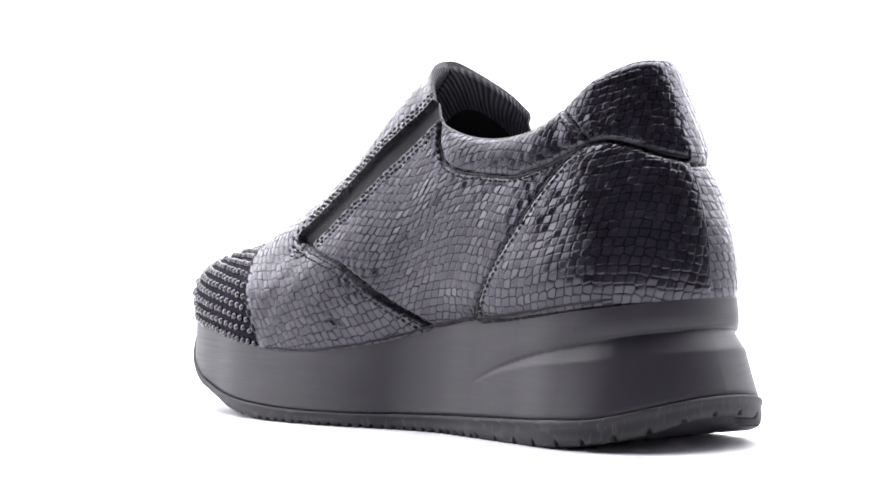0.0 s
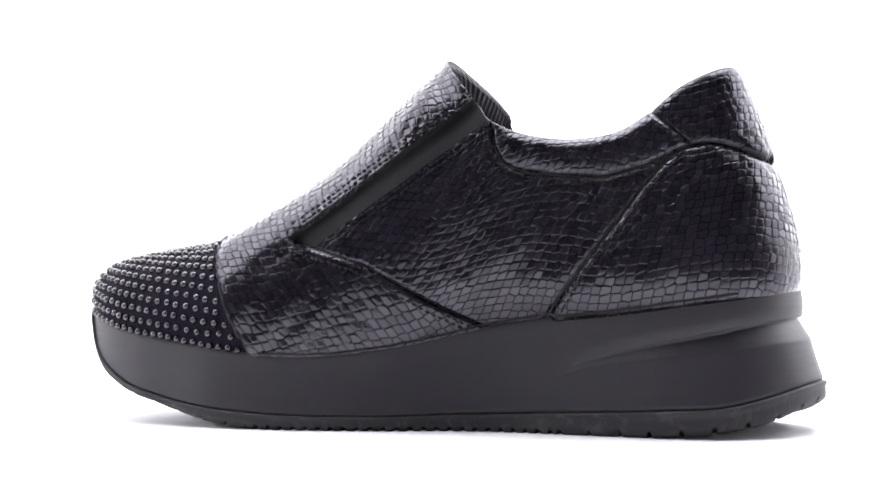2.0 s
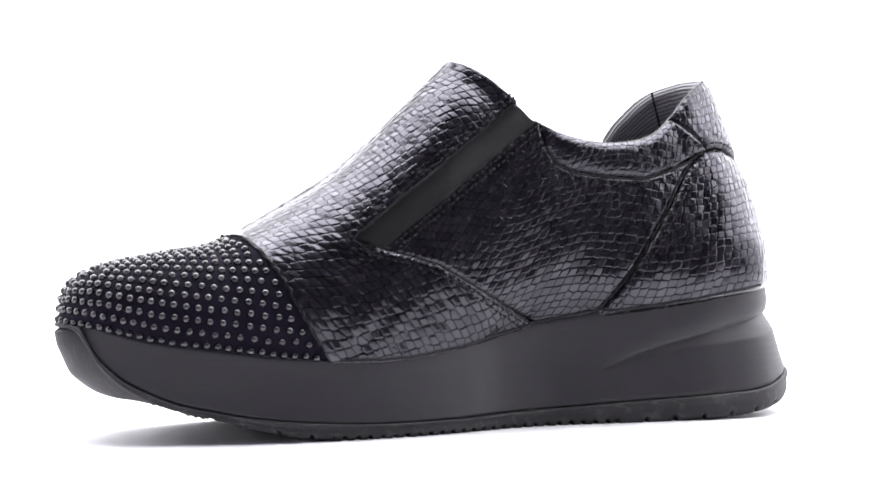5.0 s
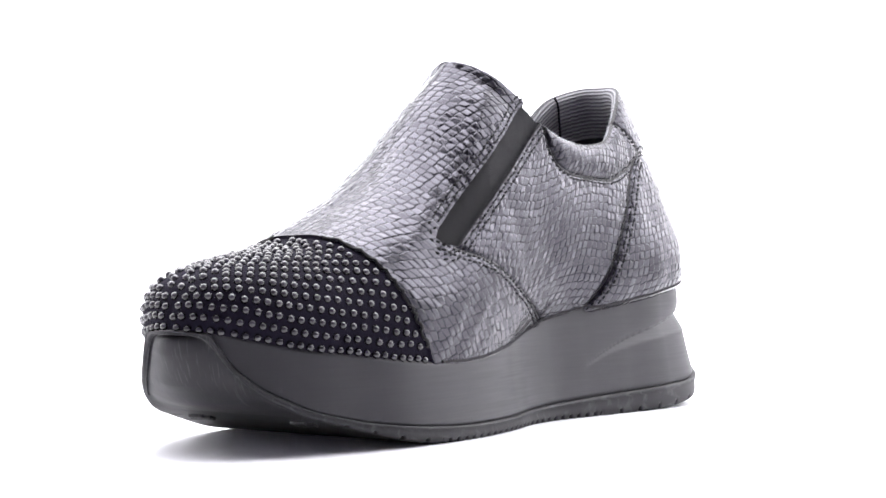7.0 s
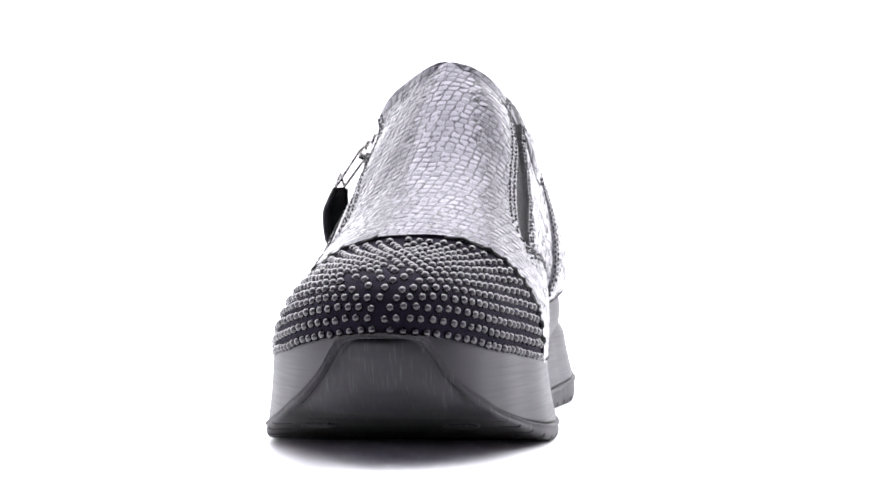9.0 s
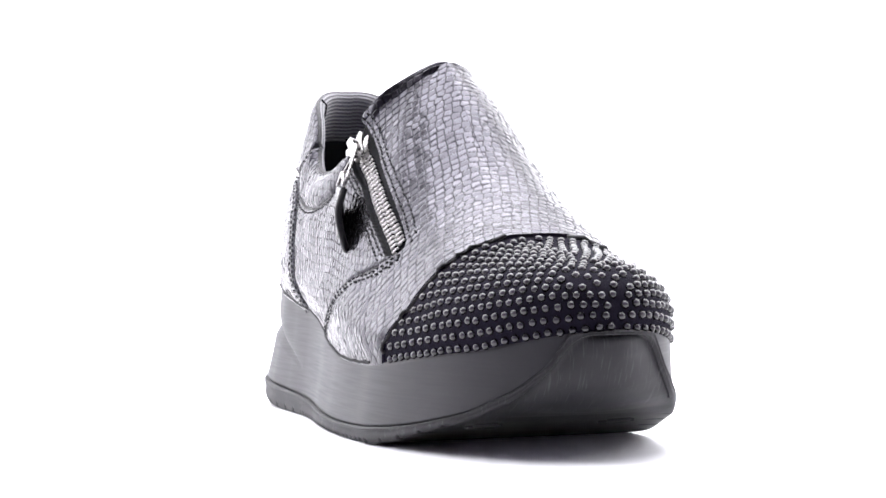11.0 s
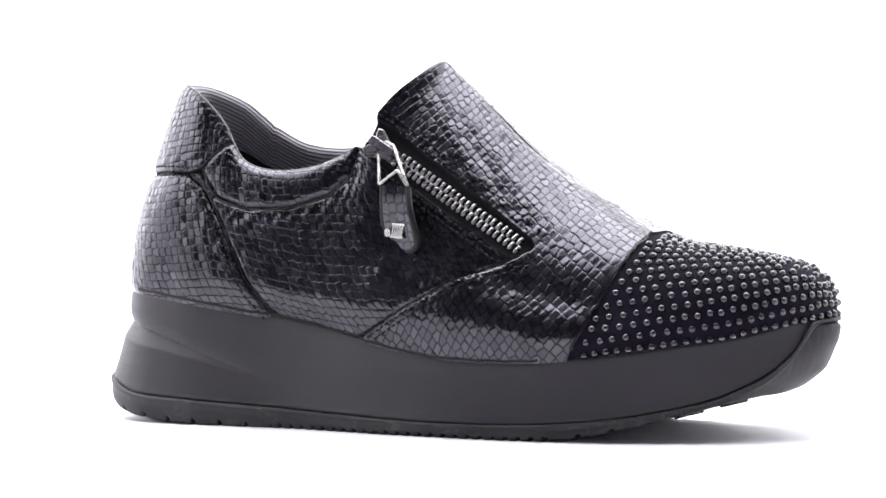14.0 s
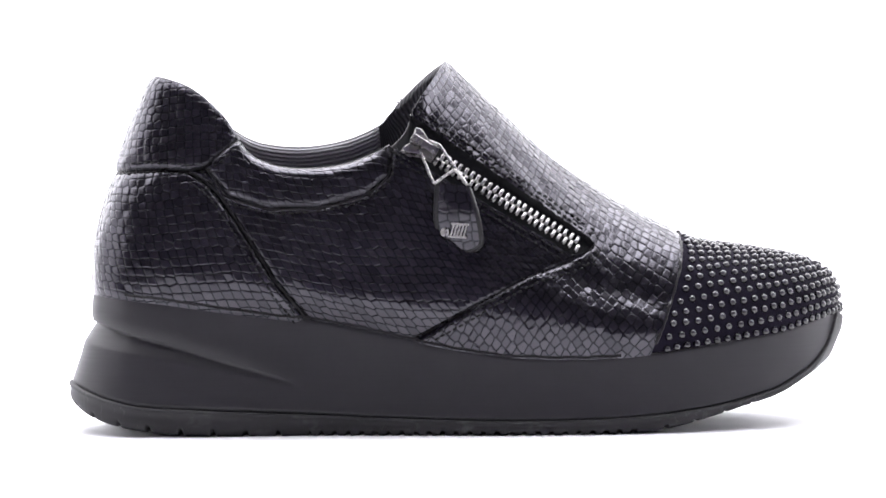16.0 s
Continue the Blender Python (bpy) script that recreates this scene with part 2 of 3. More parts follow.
ROUND = {1: [2, 2, 2, 2, 2, 2, 2, 2, 2, 1.93, 1.82, 1.74, 1.9, 2.15, 2.35, 2.4, 2.4, 2.3, 2.2, 2],
         -1: [2, 2, 2, 2, 2, 2, 2, 2, 1.9, 1.95, 1.95, 1.83, 1.8, 1.85, 2.05, 2.2, 2.3, 2.3, 2.2, 2]}
SWELL = {1: [4.9, 4.8, 5.2, 5.4, 5.6, 6, 6.2, 5.7, 4.6, 2.9, 1.2, 0.7, 0.8, 1.2, 2, 2.5, 2.8, 2.2, 1.2, 0],
         -1: [4.6, 4.1, 3.6, 4.2, 5.6, 6, 5.5, 4.3, 1.6, -3.4, -7, -7, -6, -3, 1.2, 2.9, 3.2, 2.6, 1.2, 0]}
TUCK = {1: [0.5, 0.5, 0.5, 0.5, 0.5, 0.5, 0.5, 0.5, 0.6, 0.8, 1, 1.2, 1.2, 1, 0.3, 0, 0, 0, 0, 0],
        -1: [0.5, 0.5, 0.5, 0.5, 0.8, 1.4, 2, 2.6, 3, 3.2, 3.4, 3.4, 3.2, 2.2, 0.5, 0, 0, 0, 0, 0]}
KNOT = np.concatenate([[0], np.cumsum(0.5 * (np.linalg.norm(np.diff(np.array(FOOT[1] + TOE_FOOT[1], float), axis=0), axis=1)
                                            + np.linalg.norm(np.diff(np.array(FOOT[-1] + TOE_FOOT[-1], float), axis=0), axis=1)))])
NU, NV = 1000, 300
U = np.linspace(0, KNOT[-1], NU)
APEX = int(np.searchsorted(U, KNOT[10]))


def foot_line(side):
    """The foot line in plan, and its outward normal."""
    p = spline(KNOT, FOOT[side] + TOE_FOOT[side], True)(U)
    t = np.gradient(p, axis=0)
    t[0], t[-1] = (0, side), (0, -side)
    n = np.stack([-t[:, 1], t[:, 0]], 1) * side
    return p, n / np.linalg.norm(n, axis=1)[:, None]


def relaxed(g):
    """The leather lies taut over the instep: no dents along the quarter between the foot line and the collar."""
    reach = 80
    w = np.exp(-0.5 * (np.arange(-reach, reach + 1) / 30) ** 2)
    w /= w.sum()
    even = np.apply_along_axis(lambda c: np.convolve(np.pad(c, reach, "reflect", reflect_type="odd"), w, "valid"), 0, g)
    along_u = np.clip((U - KNOT[4]) / (KNOT[6] - KNOT[4]), 0, 1) * np.clip((KNOT[15] - U) / (KNOT[15] - KNOT[12]), 0, 1)
    v = np.linspace(0, 1, NV)
    along_v = np.clip(v / 0.15, 0, 1) * np.clip((1 - v) / 0.15, 0, 1)
    soft = (along_u * along_u * (3 - 2 * along_u))[:, None] * (along_v * along_v * (3 - 2 * along_v))[None]
    return g + (even - g) * soft[..., None]


def upper_grid(side):
    """The smooth outside of the upper: NU x NV places, their normals and surface lengths."""
    p, n = foot_line(side)
    # the collar's edge, then the ridge over the instep, which both sides share
    rim, ridge = spline(KNOT[:11], COLLAR[side], "rim"), spline(KNOT[10:], [COLLAR[side][10]] + RIDGE, "end")
    top = np.concatenate([rim(U[:APEX]), ridge(U[APEX:])])
    w, e, s = spline(KNOT, ARCH)(U)[:, None], spline(KNOT, ROUND[side])(U)[:, None], spline(KNOT, SWELL[side])(U)[:, None]
    w = np.clip(w, 0, 1)
    v = np.linspace(0, 1, NV)[None]
    a = v * math.pi / 2
    cosine, sine = np.cos(a).clip(0, 1) ** (2 / e), np.sin(a) ** (2 / e)
    h, g = (1 - w) * v + w * (1 - cosine), (1 - w) * v + w * sine
    low = feather(p[:, 0]) + 1.2 * side * np.exp(-((p[:, 0] + 10) / 35) ** 2) - 1.6
    fall = 0.8 - (0.27 * (np.clip((KNOT[6] - U) / (KNOT[6] - KNOT[4]), 0, 1) * np.clip(U / KNOT[2], 0, 1) ** 1.5)[:, None] if side > 0 else 0)
    swell = s * np.sin(math.pi * v ** np.where(s < 0, 1.6, fall))
    # the leather is drawn in under the foot
    reach = 0.4 - (0.14 * np.clip((U - KNOT[8]) / (KNOT[10] - KNOT[8]), 0, 1)[:, None] if side < 0 else 0)
    swell = swell + spline(KNOT, TUCK[side])(U)[:, None] * np.where(v < reach, np.sin(math.pi * v / reach) ** 2, 0)
    x = p[:, :1] + (top[:, :1] - p[:, :1]) * g + n[:, :1] * swell
    y = p[:, 1:] + (top[:, 1:2] - p[:, 1:]) * h + n[:, 1:] * swell
    z = low[:, None] + (top[:, 2:] - low[:, None]) * g
    g3 = relaxed(np.stack([x, y, z], -1))
    du, dv = np.gradient(g3, axis=0), np.gradient(g3, axis=1)
    nor = np.cross(du, dv) * -side
    size = np.linalg.norm(nor, axis=-1, keepdims=True)
    nor = nor / np.maximum(size, 1e-9)
    nor[-1] = (1, 0, 0)
    nor[:, -1] = nor[:, -4]
    lead = np.gradient(top[:, [0, 2]], axis=0)[APEX:]
    lead /= np.linalg.norm(lead, axis=1)[:, None]
    nor[APEX:, -1] = np.stack([-lead[:, 1], 0 * lead[:, 0], lead[:, 0]], 1)
    nor[APEX:, -2], nor[APEX:, -3] = nor[APEX:, -4] * 0.34 + nor[APEX:, -1] * 0.66, nor[APEX:, -4] * 0.67 + nor[APEX:, -1] * 0.33
    vl = np.concatenate([np.zeros((NU, 1)), np.cumsum(np.linalg.norm(np.diff(g3, axis=1), axis=-1), 1)], 1)
    return g3, nor, vl[:, -1:] - vl, vl


# Seams in side view (x, z)
CAP = {1: [(83, 74), (80.8, 68), (75, 56.2), (69, 43), (62.6, 31.2), (58.5, 23)],
       -1: [(83, 74), (81.2, 68), (78.6, 57.5), (73, 43), (67, 30), (64.5, 23)]}
V_SEAM = {1: [(46.9, 66.3), (37.4, 63.1), (17.9, 57.4), (-1.6, 46.5), (-21, 36.1), (-30.5, 29.3)],
          -1: [(47.5, 62), (43.5, 59.3), (24.6, 53.3), (5.1, 43), (-13.4, 32.5), (-25, 25.3)]}
COUNTER = {1: [(-40.5, 31.3), (-46.9, 40.3), (-56.8, 52.6), (-70.8, 71.2), (-82.7, 87.9), (-87, 92.6), (-91, 95.7), (-95, 97.4)],
           -1: [(-43, 28.3), (-50.4, 38.4), (-62.1, 53.7), (-73.8, 72.5), (-83.5, 85.4), (-91.4, 90.6)]}
TAB = {1: [(-95, 97.4), (-99, 98.1), (-103.5, 97.7), (-110, 95.8), (-117, 92), (-128.5, 88)], -1: [(-91.4, 90.6), (-101, 91.2), (-110, 91.2), (-118, 90.2), (-125, 88.6)]}
TAB_FRONT = {1: [(-78.5, 111.3), (-80.1, 108.7), (-95, 97.4)], -1: [(-70, 103.8), (-85, 91.5), (-91.4, 90.6)]}
COLLAR_SEAM = {1: [(-25.6, 108), (-27, 98.5), (-30.5, 92.6), (-36, 89.8), (-50.5, 87.7), (-66.5, 87), (-80.5, 90.8), (-95, 97.4)],
               -1: [(-20.5, 100.3), (-21.6, 92.3), (-22.5, 88.3), (-30, 82), (-45.7, 77.6), (-63.4, 77.4), (-77, 81.4), (-85, 91.5)]}
SLOT = {1: [(-21.5, 118.3), (-17.9, 113.9), (45.5, 68.6), (47.1, 66.7), (45, 64.3), (36.6, 64.2), (-24.7, 107.4), (-30.5, 111.3)],
        -1: [(-18, 112.5), (-13.3, 107.9), (46.5, 65.8), (48.2, 63.8), (45.8, 61.4), (40, 60.6), (-19.9, 97.5), (-25, 100.7)]}
NAMES = ["quarter", "vamp", "heel_counter", "collar", "heel_tab", "toe_cap", "slot"]


def region(side, x, z):
    """The panel at each place in side view, as an index into NAMES."""
    r = np.zeros(x.shape, int)
    slot = SLOT[side]
    front = [slot[1], slot[2], slot[3]] + V_SEAM[side] + [(-30, 0), (170, 0), (170, 150), (-26, 150)]
    r[inside(front, x, z)] = 1
    back = COUNTER[side] + TAB[side] + [(-150, 94), (-150, 0), (-38, 0)]
    r[inside(back, x, z)] = 2
    r[inside(COLLAR_SEAM[side] + TAB_FRONT[side][::-1][1:] + [(-70, 140), (-30, 140)], x, z) & (r != 1)] = 3
    r[inside(TAB_FRONT[side] + TAB[side][1:] + [(-150, 95), (-150, 150), (-70, 150)], x, z)] = 4
    r[inside(slot, x, z)] = 6
    r[inside(CAP[side] + [(50, 0), (170, 0), (170, 150), (84, 150)], x, z)] = 5
    return r


def scales(a, b, salt):
    """Embossed scales at surface places (a, b): height, nearness to a crack, and one number for each scale."""
    ca, cb = 3.45, 2.95
    qa, qb = a / ca, b / cb

    def seed(i, j, k):
        s = np.sin(i * 127.1 + j * 311.7 + k * 74.7 + salt * 19.19) * 43758.5453
        return s - np.floor(s)

    def centre(i, j):
        return (i + 0.5 + 0.24 * (seed(i, j, 1) - 0.5) + 0.12 * (j % 2), j + 0.5 + 0.2 * (seed(i, j, 2) - 0.5))

    i0, j0 = np.floor(qa), np.floor(qb)
    best = np.full(qa.shape, 1e9)
    bi, bj = i0.copy(), j0.copy()
    for di in (-2, -1, 0, 1, 2):
        for dj in (-1, 0, 1):
            cx, cy = centre(i0 + di, j0 + dj)
            d = ((qa - cx) * ca) ** 2 + ((qb - cy) * cb) ** 2
            m = d < best
            best, bi, bj = np.where(m, d, best), np.where(m, i0 + di, bi), np.where(m, j0 + dj, bj)
    px, py = centre(bi, bj)
    edge = np.full(qa.shape, 1e9)
    for di in (-2, -1, 0, 1, 2):
        for dj in (-2, -1, 0, 1, 2):
            if di == 0 and dj == 0:
                continue
            cx, cy = centre(bi + di, bj + dj)
            ex, ey = (cx - px) * ca, (cy - py) * cb
            length = np.hypot(ex, ey) + 1e-9
            d = ((0.5 * (cx + px) - qa) * ca * ex + (0.5 * (cy + py) - qb) * cb * ey) / length
            edge = np.minimum(edge, d)
    t = np.clip(edge / 0.42, 0, 1)
    dome = 0.145 * t * (2 - t)
    tilt = ((qa - px) * ca * (seed(bi, bj, 3) - 0.5) + (qb - py) * cb * (seed(bi, bj, 4) - 0.5)) * 0.138
    return dome + tilt * t, np.clip(1.4 - 1.4 * edge / 0.3, 0, 1), seed(bi, bj, 5)


GRID = {}


def build_upper(side):
    g, nor, from_top, from_foot = upper_grid(side)
    x, z = g[..., 0], g[..., 2]
    r = region(side, x, z)
    a = np.broadcast_to(U[:, None], x.shape)
    # the vamp's print runs square to the ridge, the print of the other panels along the sole
    top = g[:, -1]
    way = np.array([0.8, 0.0, -0.6])
    rest = top - top[APEX] - way * ((top - top[APEX]) @ way)[:, None]
    lead = np.where(np.arange(NU) < APEX, np.linalg.norm(rest, axis=1), 0)[:, None]
    move = np.diff(g[:, ::-1], axis=1)
    flat = move - way * (move @ way)[..., None]
    wide = np.concatenate([np.zeros((NU, 1)), np.cumsum(np.linalg.norm(flat, axis=-1), 1)], 1)[:, ::-1]
    along_ridge = (g - top[APEX]) @ way
    step = np.linalg.norm(np.gradient(g[:, NV // 3], axis=0), axis=1)
    wall = np.broadcast_to((np.cumsum(step) - step.sum() * 0.5)[:, None], x.shape)
    vamp = r == 1
    pa = np.where(vamp, side * (wide + lead), wall + 0.22 * from_foot)
    pb = np.where(vamp, along_ridge, from_foot - 0.1 * wall + 300 * side)
    fine = np.where(vamp, 1.07, 1.03)
    pa, pb = pa * fine, pb * fine
    height, crack, cell = scales(pa + 0.25 * pb + 1.5 * np.sin(pb / 15), pb + 1.5 * np.sin(pa / 12 + pb / 40), 0.0)
    plain_area = (r >= 5)
    height, crack, cell = np.where(plain_area, 0.0, 1.3 * height), np.where(plain_area, 0.0, crack), np.where(plain_area, 0.5, cell)
    # soft dents of worked leather
    height += np.where(plain_area, 0, 0.18 * np.sin(a / 7.3 + 1.3 * np.sin(from_top / 9)) * np.sin(from_top / 6.1 + side) + 0.09 * np.sin(a / 3.9 - from_top / 4.7))
    height *= np.clip(from_foot / 3.0, 0.1, 1) * np.clip((far_from(CAP[side], x, z) - 0.5) / 2.5, 0, 1)
    layer = np.array([0.0, 0.7, 0.7, 0.2, 0.5, -0.35, -1.5])[r]
    seams = [V_SEAM[side], COUNTER[side], TAB[side], TAB_FRONT[side], COLLAR_SEAM[side]]
    gap = np.min([far_from(s, x, z) for s in seams], axis=0)
    gap = np.where((r == 1) & (x > 40), 9, gap)
    height += layer - 0.75 * np.exp(-(gap / 0.9) ** 2)
    # the leather puckers along the stitched seams
    near = np.minimum(gap, far_from(SLOT[side], x, z))
    height += np.where(plain_area, 0, 0.08 * np.sin(0.9 * (a + 0.5 * from_top) + 1.6 * np.sin(a / 5.3) + np.sin(from_top / 3.1)) * np.exp(-((near - 3.5) / 3.0) ** 2))
    # seam grooves take the same darkened colour as the cracks
    crack = np.where(plain_area, 0, np.maximum(crack, np.clip(1.3 - gap / 0.9, 0, 1)))
    pad = far_from(COLLAR_SEAM[side], x, z) * np.tanh(far_from(SLOT[side], x, z) / 6)
    height += np.where(r == 3, 2.2 * np.tanh(pad / 5) * np.tanh(from_top / 2.5), 0)
    pad = np.minimum(np.tanh(far_from(TAB[side], x, z) / 5.0), np.tanh(far_from(COUNTER[side], x, z) / 1.8))
    height += np.where(r == 2, 1.5 * pad - 1.0, 0)
    height += np.where(r == 4, 1.0 * np.tanh(far_from(TAB[side], x, z) / 4) * np.tanh(from_top / 2), 0)
    ends = np.minimum(np.arange(NU) / 6, (NU - 1 - np.arange(NU)) / 6).clip(0, 1)[:, None]
    out = g + nor * (height * np.where(r == 5, ends, 1))[..., None]
    if side < 0:  # the two halves meet along the ridge, the back and the tip
        other = GRID[1]["out"]
        for pick in ((slice(APEX, None), -1), (0, slice(None)), (-1, slice(None))):
            mid = 0.5 * (out[pick] + other[pick])
            out[pick], other[pick] = mid, mid
    GRID[side] = {"g": g, "nor": nor, "out": out, "top": from_top, "foot": from_foot, "r": r, "crack": crack, "cell": cell}


build_upper(1)
build_upper(-1)


def lookup(side, x, z):
    """The grid node that shows at (x, z) in side view: place on the finished surface, and normal."""
    d = GRID[side]
    k = int(np.argmin((d["g"][..., 0] - x) ** 2 + (d["g"][..., 2] - z) ** 2))
    i, j = divmod(k, NV)
    return d["out"][i, j], d["nor"][i, j]


def on_surface(side, x, z):
    d = GRID[side]
    return float(np.min((d["g"][..., 0] - x) ** 2 + (d["g"][..., 2] - z) ** 2)) < 0.4


def panel(names, sides, label, mat, name):
    """One panel of the upper, from the faces that lie in it."""
    size = NU * NV
    seam = np.zeros((NU, NV), bool)  # where the two halves are one piece of leather
    seam[APEX:, -1] = seam[0] = seam[-1] = True
    faces = []
    for side in sides:
        f = grid_faces(NU, NV)
        if side > 0:
            f = f[:, ::-1]
        r = GRID[side]["r"].ravel()[f]
        code = np.max(np.where(r == 6, 6, np.where(r == 5, 5, r[:, :1])), axis=1)
        f = f[np.isin(code, [NAMES.index(n) for n in names])]
        faces.append(f if side > 0 else np.where(seam.ravel()[f] & (len(sides) > 1), f, f + size))
    used, back = np.unique(np.concatenate(faces), return_inverse=True)

    def both(key):
        return np.concatenate([GRID[1][key].reshape(size, -1), GRID[-1][key].reshape(size, -1)])[used]

    uv = np.stack([np.tile(np.repeat(U, NV), 2)[used], both("top")[:, 0]], 1)
    me = mesh_of(name, both("out") * MM, back.reshape(-1, 4), mat, uv, {"crack": both("crack")[:, 0], "cell": both("cell")[:, 0]})
    return part(name, me, shoe, label)


panel(["vamp"], (1, -1), "reptile-print leather vamp and tongue", LEATHER, "vamp")
panel(["quarter"], (1,), "", LEATHER, "quarter")
panel(["quarter"], (-1,), "", LEATHER, "quarter")
panel(["heel_counter"], (1, -1), "", LEATHER, "heel_counter")
panel(["collar"], (1,), "padded leather collar", LEATHER, "collar")
panel(["collar"], (-1,), "padded leather collar", LEATHER, "collar")
panel(["heel_tab"], (1, -1), "", LEATHER, "heel_tab")
toe_cap = panel(["toe_cap"], (1, -1), "black suede toe cap with rows of glossy studs", SUEDE, "toe_cap")
panel(["slot"], (1,), "black elastic gusset", ELASTIC, "elastic_gusset")
zip_tape = panel(["slot"], (-1,), "black zip tape with nickel teeth", TAPE, "zip")


def lining(side):
    """The inside: rolled over the collar's edge, then down into the shoe."""
    d = GRID[side]
    n = APEX + 112
    rows = [d["out"][:n, -1] + d["nor"][:n, -1] * 0.0]
    mean = GRID[1]["g"][:n, -1] * 0.5 + GRID[-1]["g"][:n, -1] * 0.5
    inward = mean - d["g"][:n, -1]
    inward[:, 2] = 0
    inward[0] = (1, 0, 0)
    size = np.linalg.norm(inward, axis=1, keepdims=True)
    inward = np.where(size > 0.5, inward / np.maximum(size, 0.5), inward * 0)
    back = np.clip(1 - np.arange(n) / 112, 0, 1)[:, None]
    inward = inward * (1 - back) + np.array([1.0, 0, 0]) * back
    front = np.clip((U[:n] - KNOT[7]) / (KNOT[9] - KNOT[7]), 0, 1)[:, None]
    under = np.array([-0.5, 0, -0.86])
    inward = inward * (1 - front) + under * front
    fade = np.clip((APEX - np.arange(n)) / 22, 0, 1)[:, None]
    up = np.array([0, 0, 1.0]) * (1 - front)
    rows.append(rows[0] + (inward * 0.35 + up * 0.35) * fade)
    rows.append(rows[0] + (inward * 0.9 + up * 0.4) * fade + under * 0.9 * (1 - fade))
    rows.append(rows[0] + (inward * 1.5 + up * 0.1) * fade + under * 2.2 * (1 - fade))
    for j in range(NV - 5, 14, -4):
        near_top = front * max(0.0, 1 - (NV - j) / (0.2 * NV))
        plain_in = -d["nor"][:n, j] * 2.6 + inward * 0.8 * fade * (1 - front) * min(1, (NV - j) / 15)
        rows.append(d["g"][:n, j] + plain_in * (1 - near_top) + under * 3.4 * near_top)
    m = int(np.searchsorted(U, KNOT[10])) + 2
    edge = np.stack(rows[:4], 1)[:m]
    f = grid_faces(m, 4)
    part("collar_binding", mesh_of("collar_binding", edge.reshape(-1, 3) * MM, f if side > 0 else f[:, ::-1], SMOOTH_LEATHER), shoe, "thin black leather edge of the opening")
    p = np.stack(rows[3:], 1)
    length = np.concatenate([np.zeros((n, 1)), np.cumsum(np.linalg.norm(np.diff(p, axis=1), axis=-1), 1)], 1)
    uv = np.stack([np.broadcast_to(U[:n, None], length.shape), length], -1).reshape(-1, 2)
    flip = 1 if side > 0 else -1
    k = int(np.searchsorted(U, KNOT[7]))  # ribbed band round the heel, another under the tongue, coloured plain black below
    deep = int(np.argmax(length[:k].mean(0) > 17))
    turned = uv.reshape(n, -1, 2)[..., ::-1]
    for name, cut, coords, mat, label in (
            ("lining", (slice(0, k + 1), slice(0, deep + 1)), uv.reshape(n, -1, 2), LINING, "grey ribbed cloth lining"),
            ("tongue_lining", (slice(k, n), slice(0, deep + 1)), turned, TONGUE_LINING, "dark ribbed cloth under the tongue"),
            ("inner_lining", (slice(0, n), slice(deep, None)), uv.reshape(n, -1, 2), MATTE_BLACK, "lower lining, coloured black")):
        q = p[cut]
        part(name, mesh_of(name, q.reshape(-1, 3) * MM, grid_faces(*q.shape[:2])[:, ::flip], mat, coords[cut].reshape(-1, 2)), shoe, label)
    if side < 0:  # a dark seam crosses the ribbed band beside the heel
        c = int(np.argmin(np.abs(U - (KNOT[2] - 2))))
        v, f = tube((p[c, :deep + 1] - d["nor"][c, -10] * 0.2) * MM, 0.45 * MM, 6)
        part("lining_seam", mesh_of("lining_seam", v, f, THREAD), shoe)


lining(1)
lining(-1)


def insole():
    rows = []
    for i in range(0, int(NU * 0.72), 9):
        a, b = foot_line(1)[0][i], foot_line(-1)[0][i]
        for s in np.linspace(0.06, 0.94, 9):
            y = a + (b - a) * s
            rows.append((y[0] + 3 * (i == 0), y[1], feather(y[0]) + 5 + 3 * (2 * s - 1) ** 2))
    return mesh_of("insole", np.array(rows) * MM, grid_faces(len(rows) // 9, 9), INSOLE)


part("insole", insole(), shoe, "dark cloth insole")

# ---- sole ----
FLARE = [9.2, 8.5, 7.8, 6.6, 5.4, 4.6, 4.4, 4.4, 4.4, 4.4, 4.2, 3.9, 3.6, 2.8, 1.9, 1.3, 1.0, 0.8, 0.7, 0.6]
GROOVE = {1: along([(-136, 39), (-127, 38.6), (-119, 37.4), (-98.5, 33.4), (-79, 29.6), (-59.4, 24.3), (-45.7, 19)]),
          -1: along([(-136, 39), (-127, 38.6), (-119, 36.3), (-96, 30.4), (-76.4, 24.4), (-55.9, 18), (-45, 14.5)])}
NW = 64


def sole_rows(side):
    p, n = foot_line(side)
    flare = spline(KNOT, FLARE)(U)[:, None]
    rise = (1.2 * side * np.exp(-((p[:, 0] + 10) / 35) ** 2))
    hi = feather(p[:, 0]) + rise
    wide = p + n * flare
    lo = np.minimum(line_z(wide[:, 0]), hi - 0.3)
    return p, n, flare, hi, lo, wide


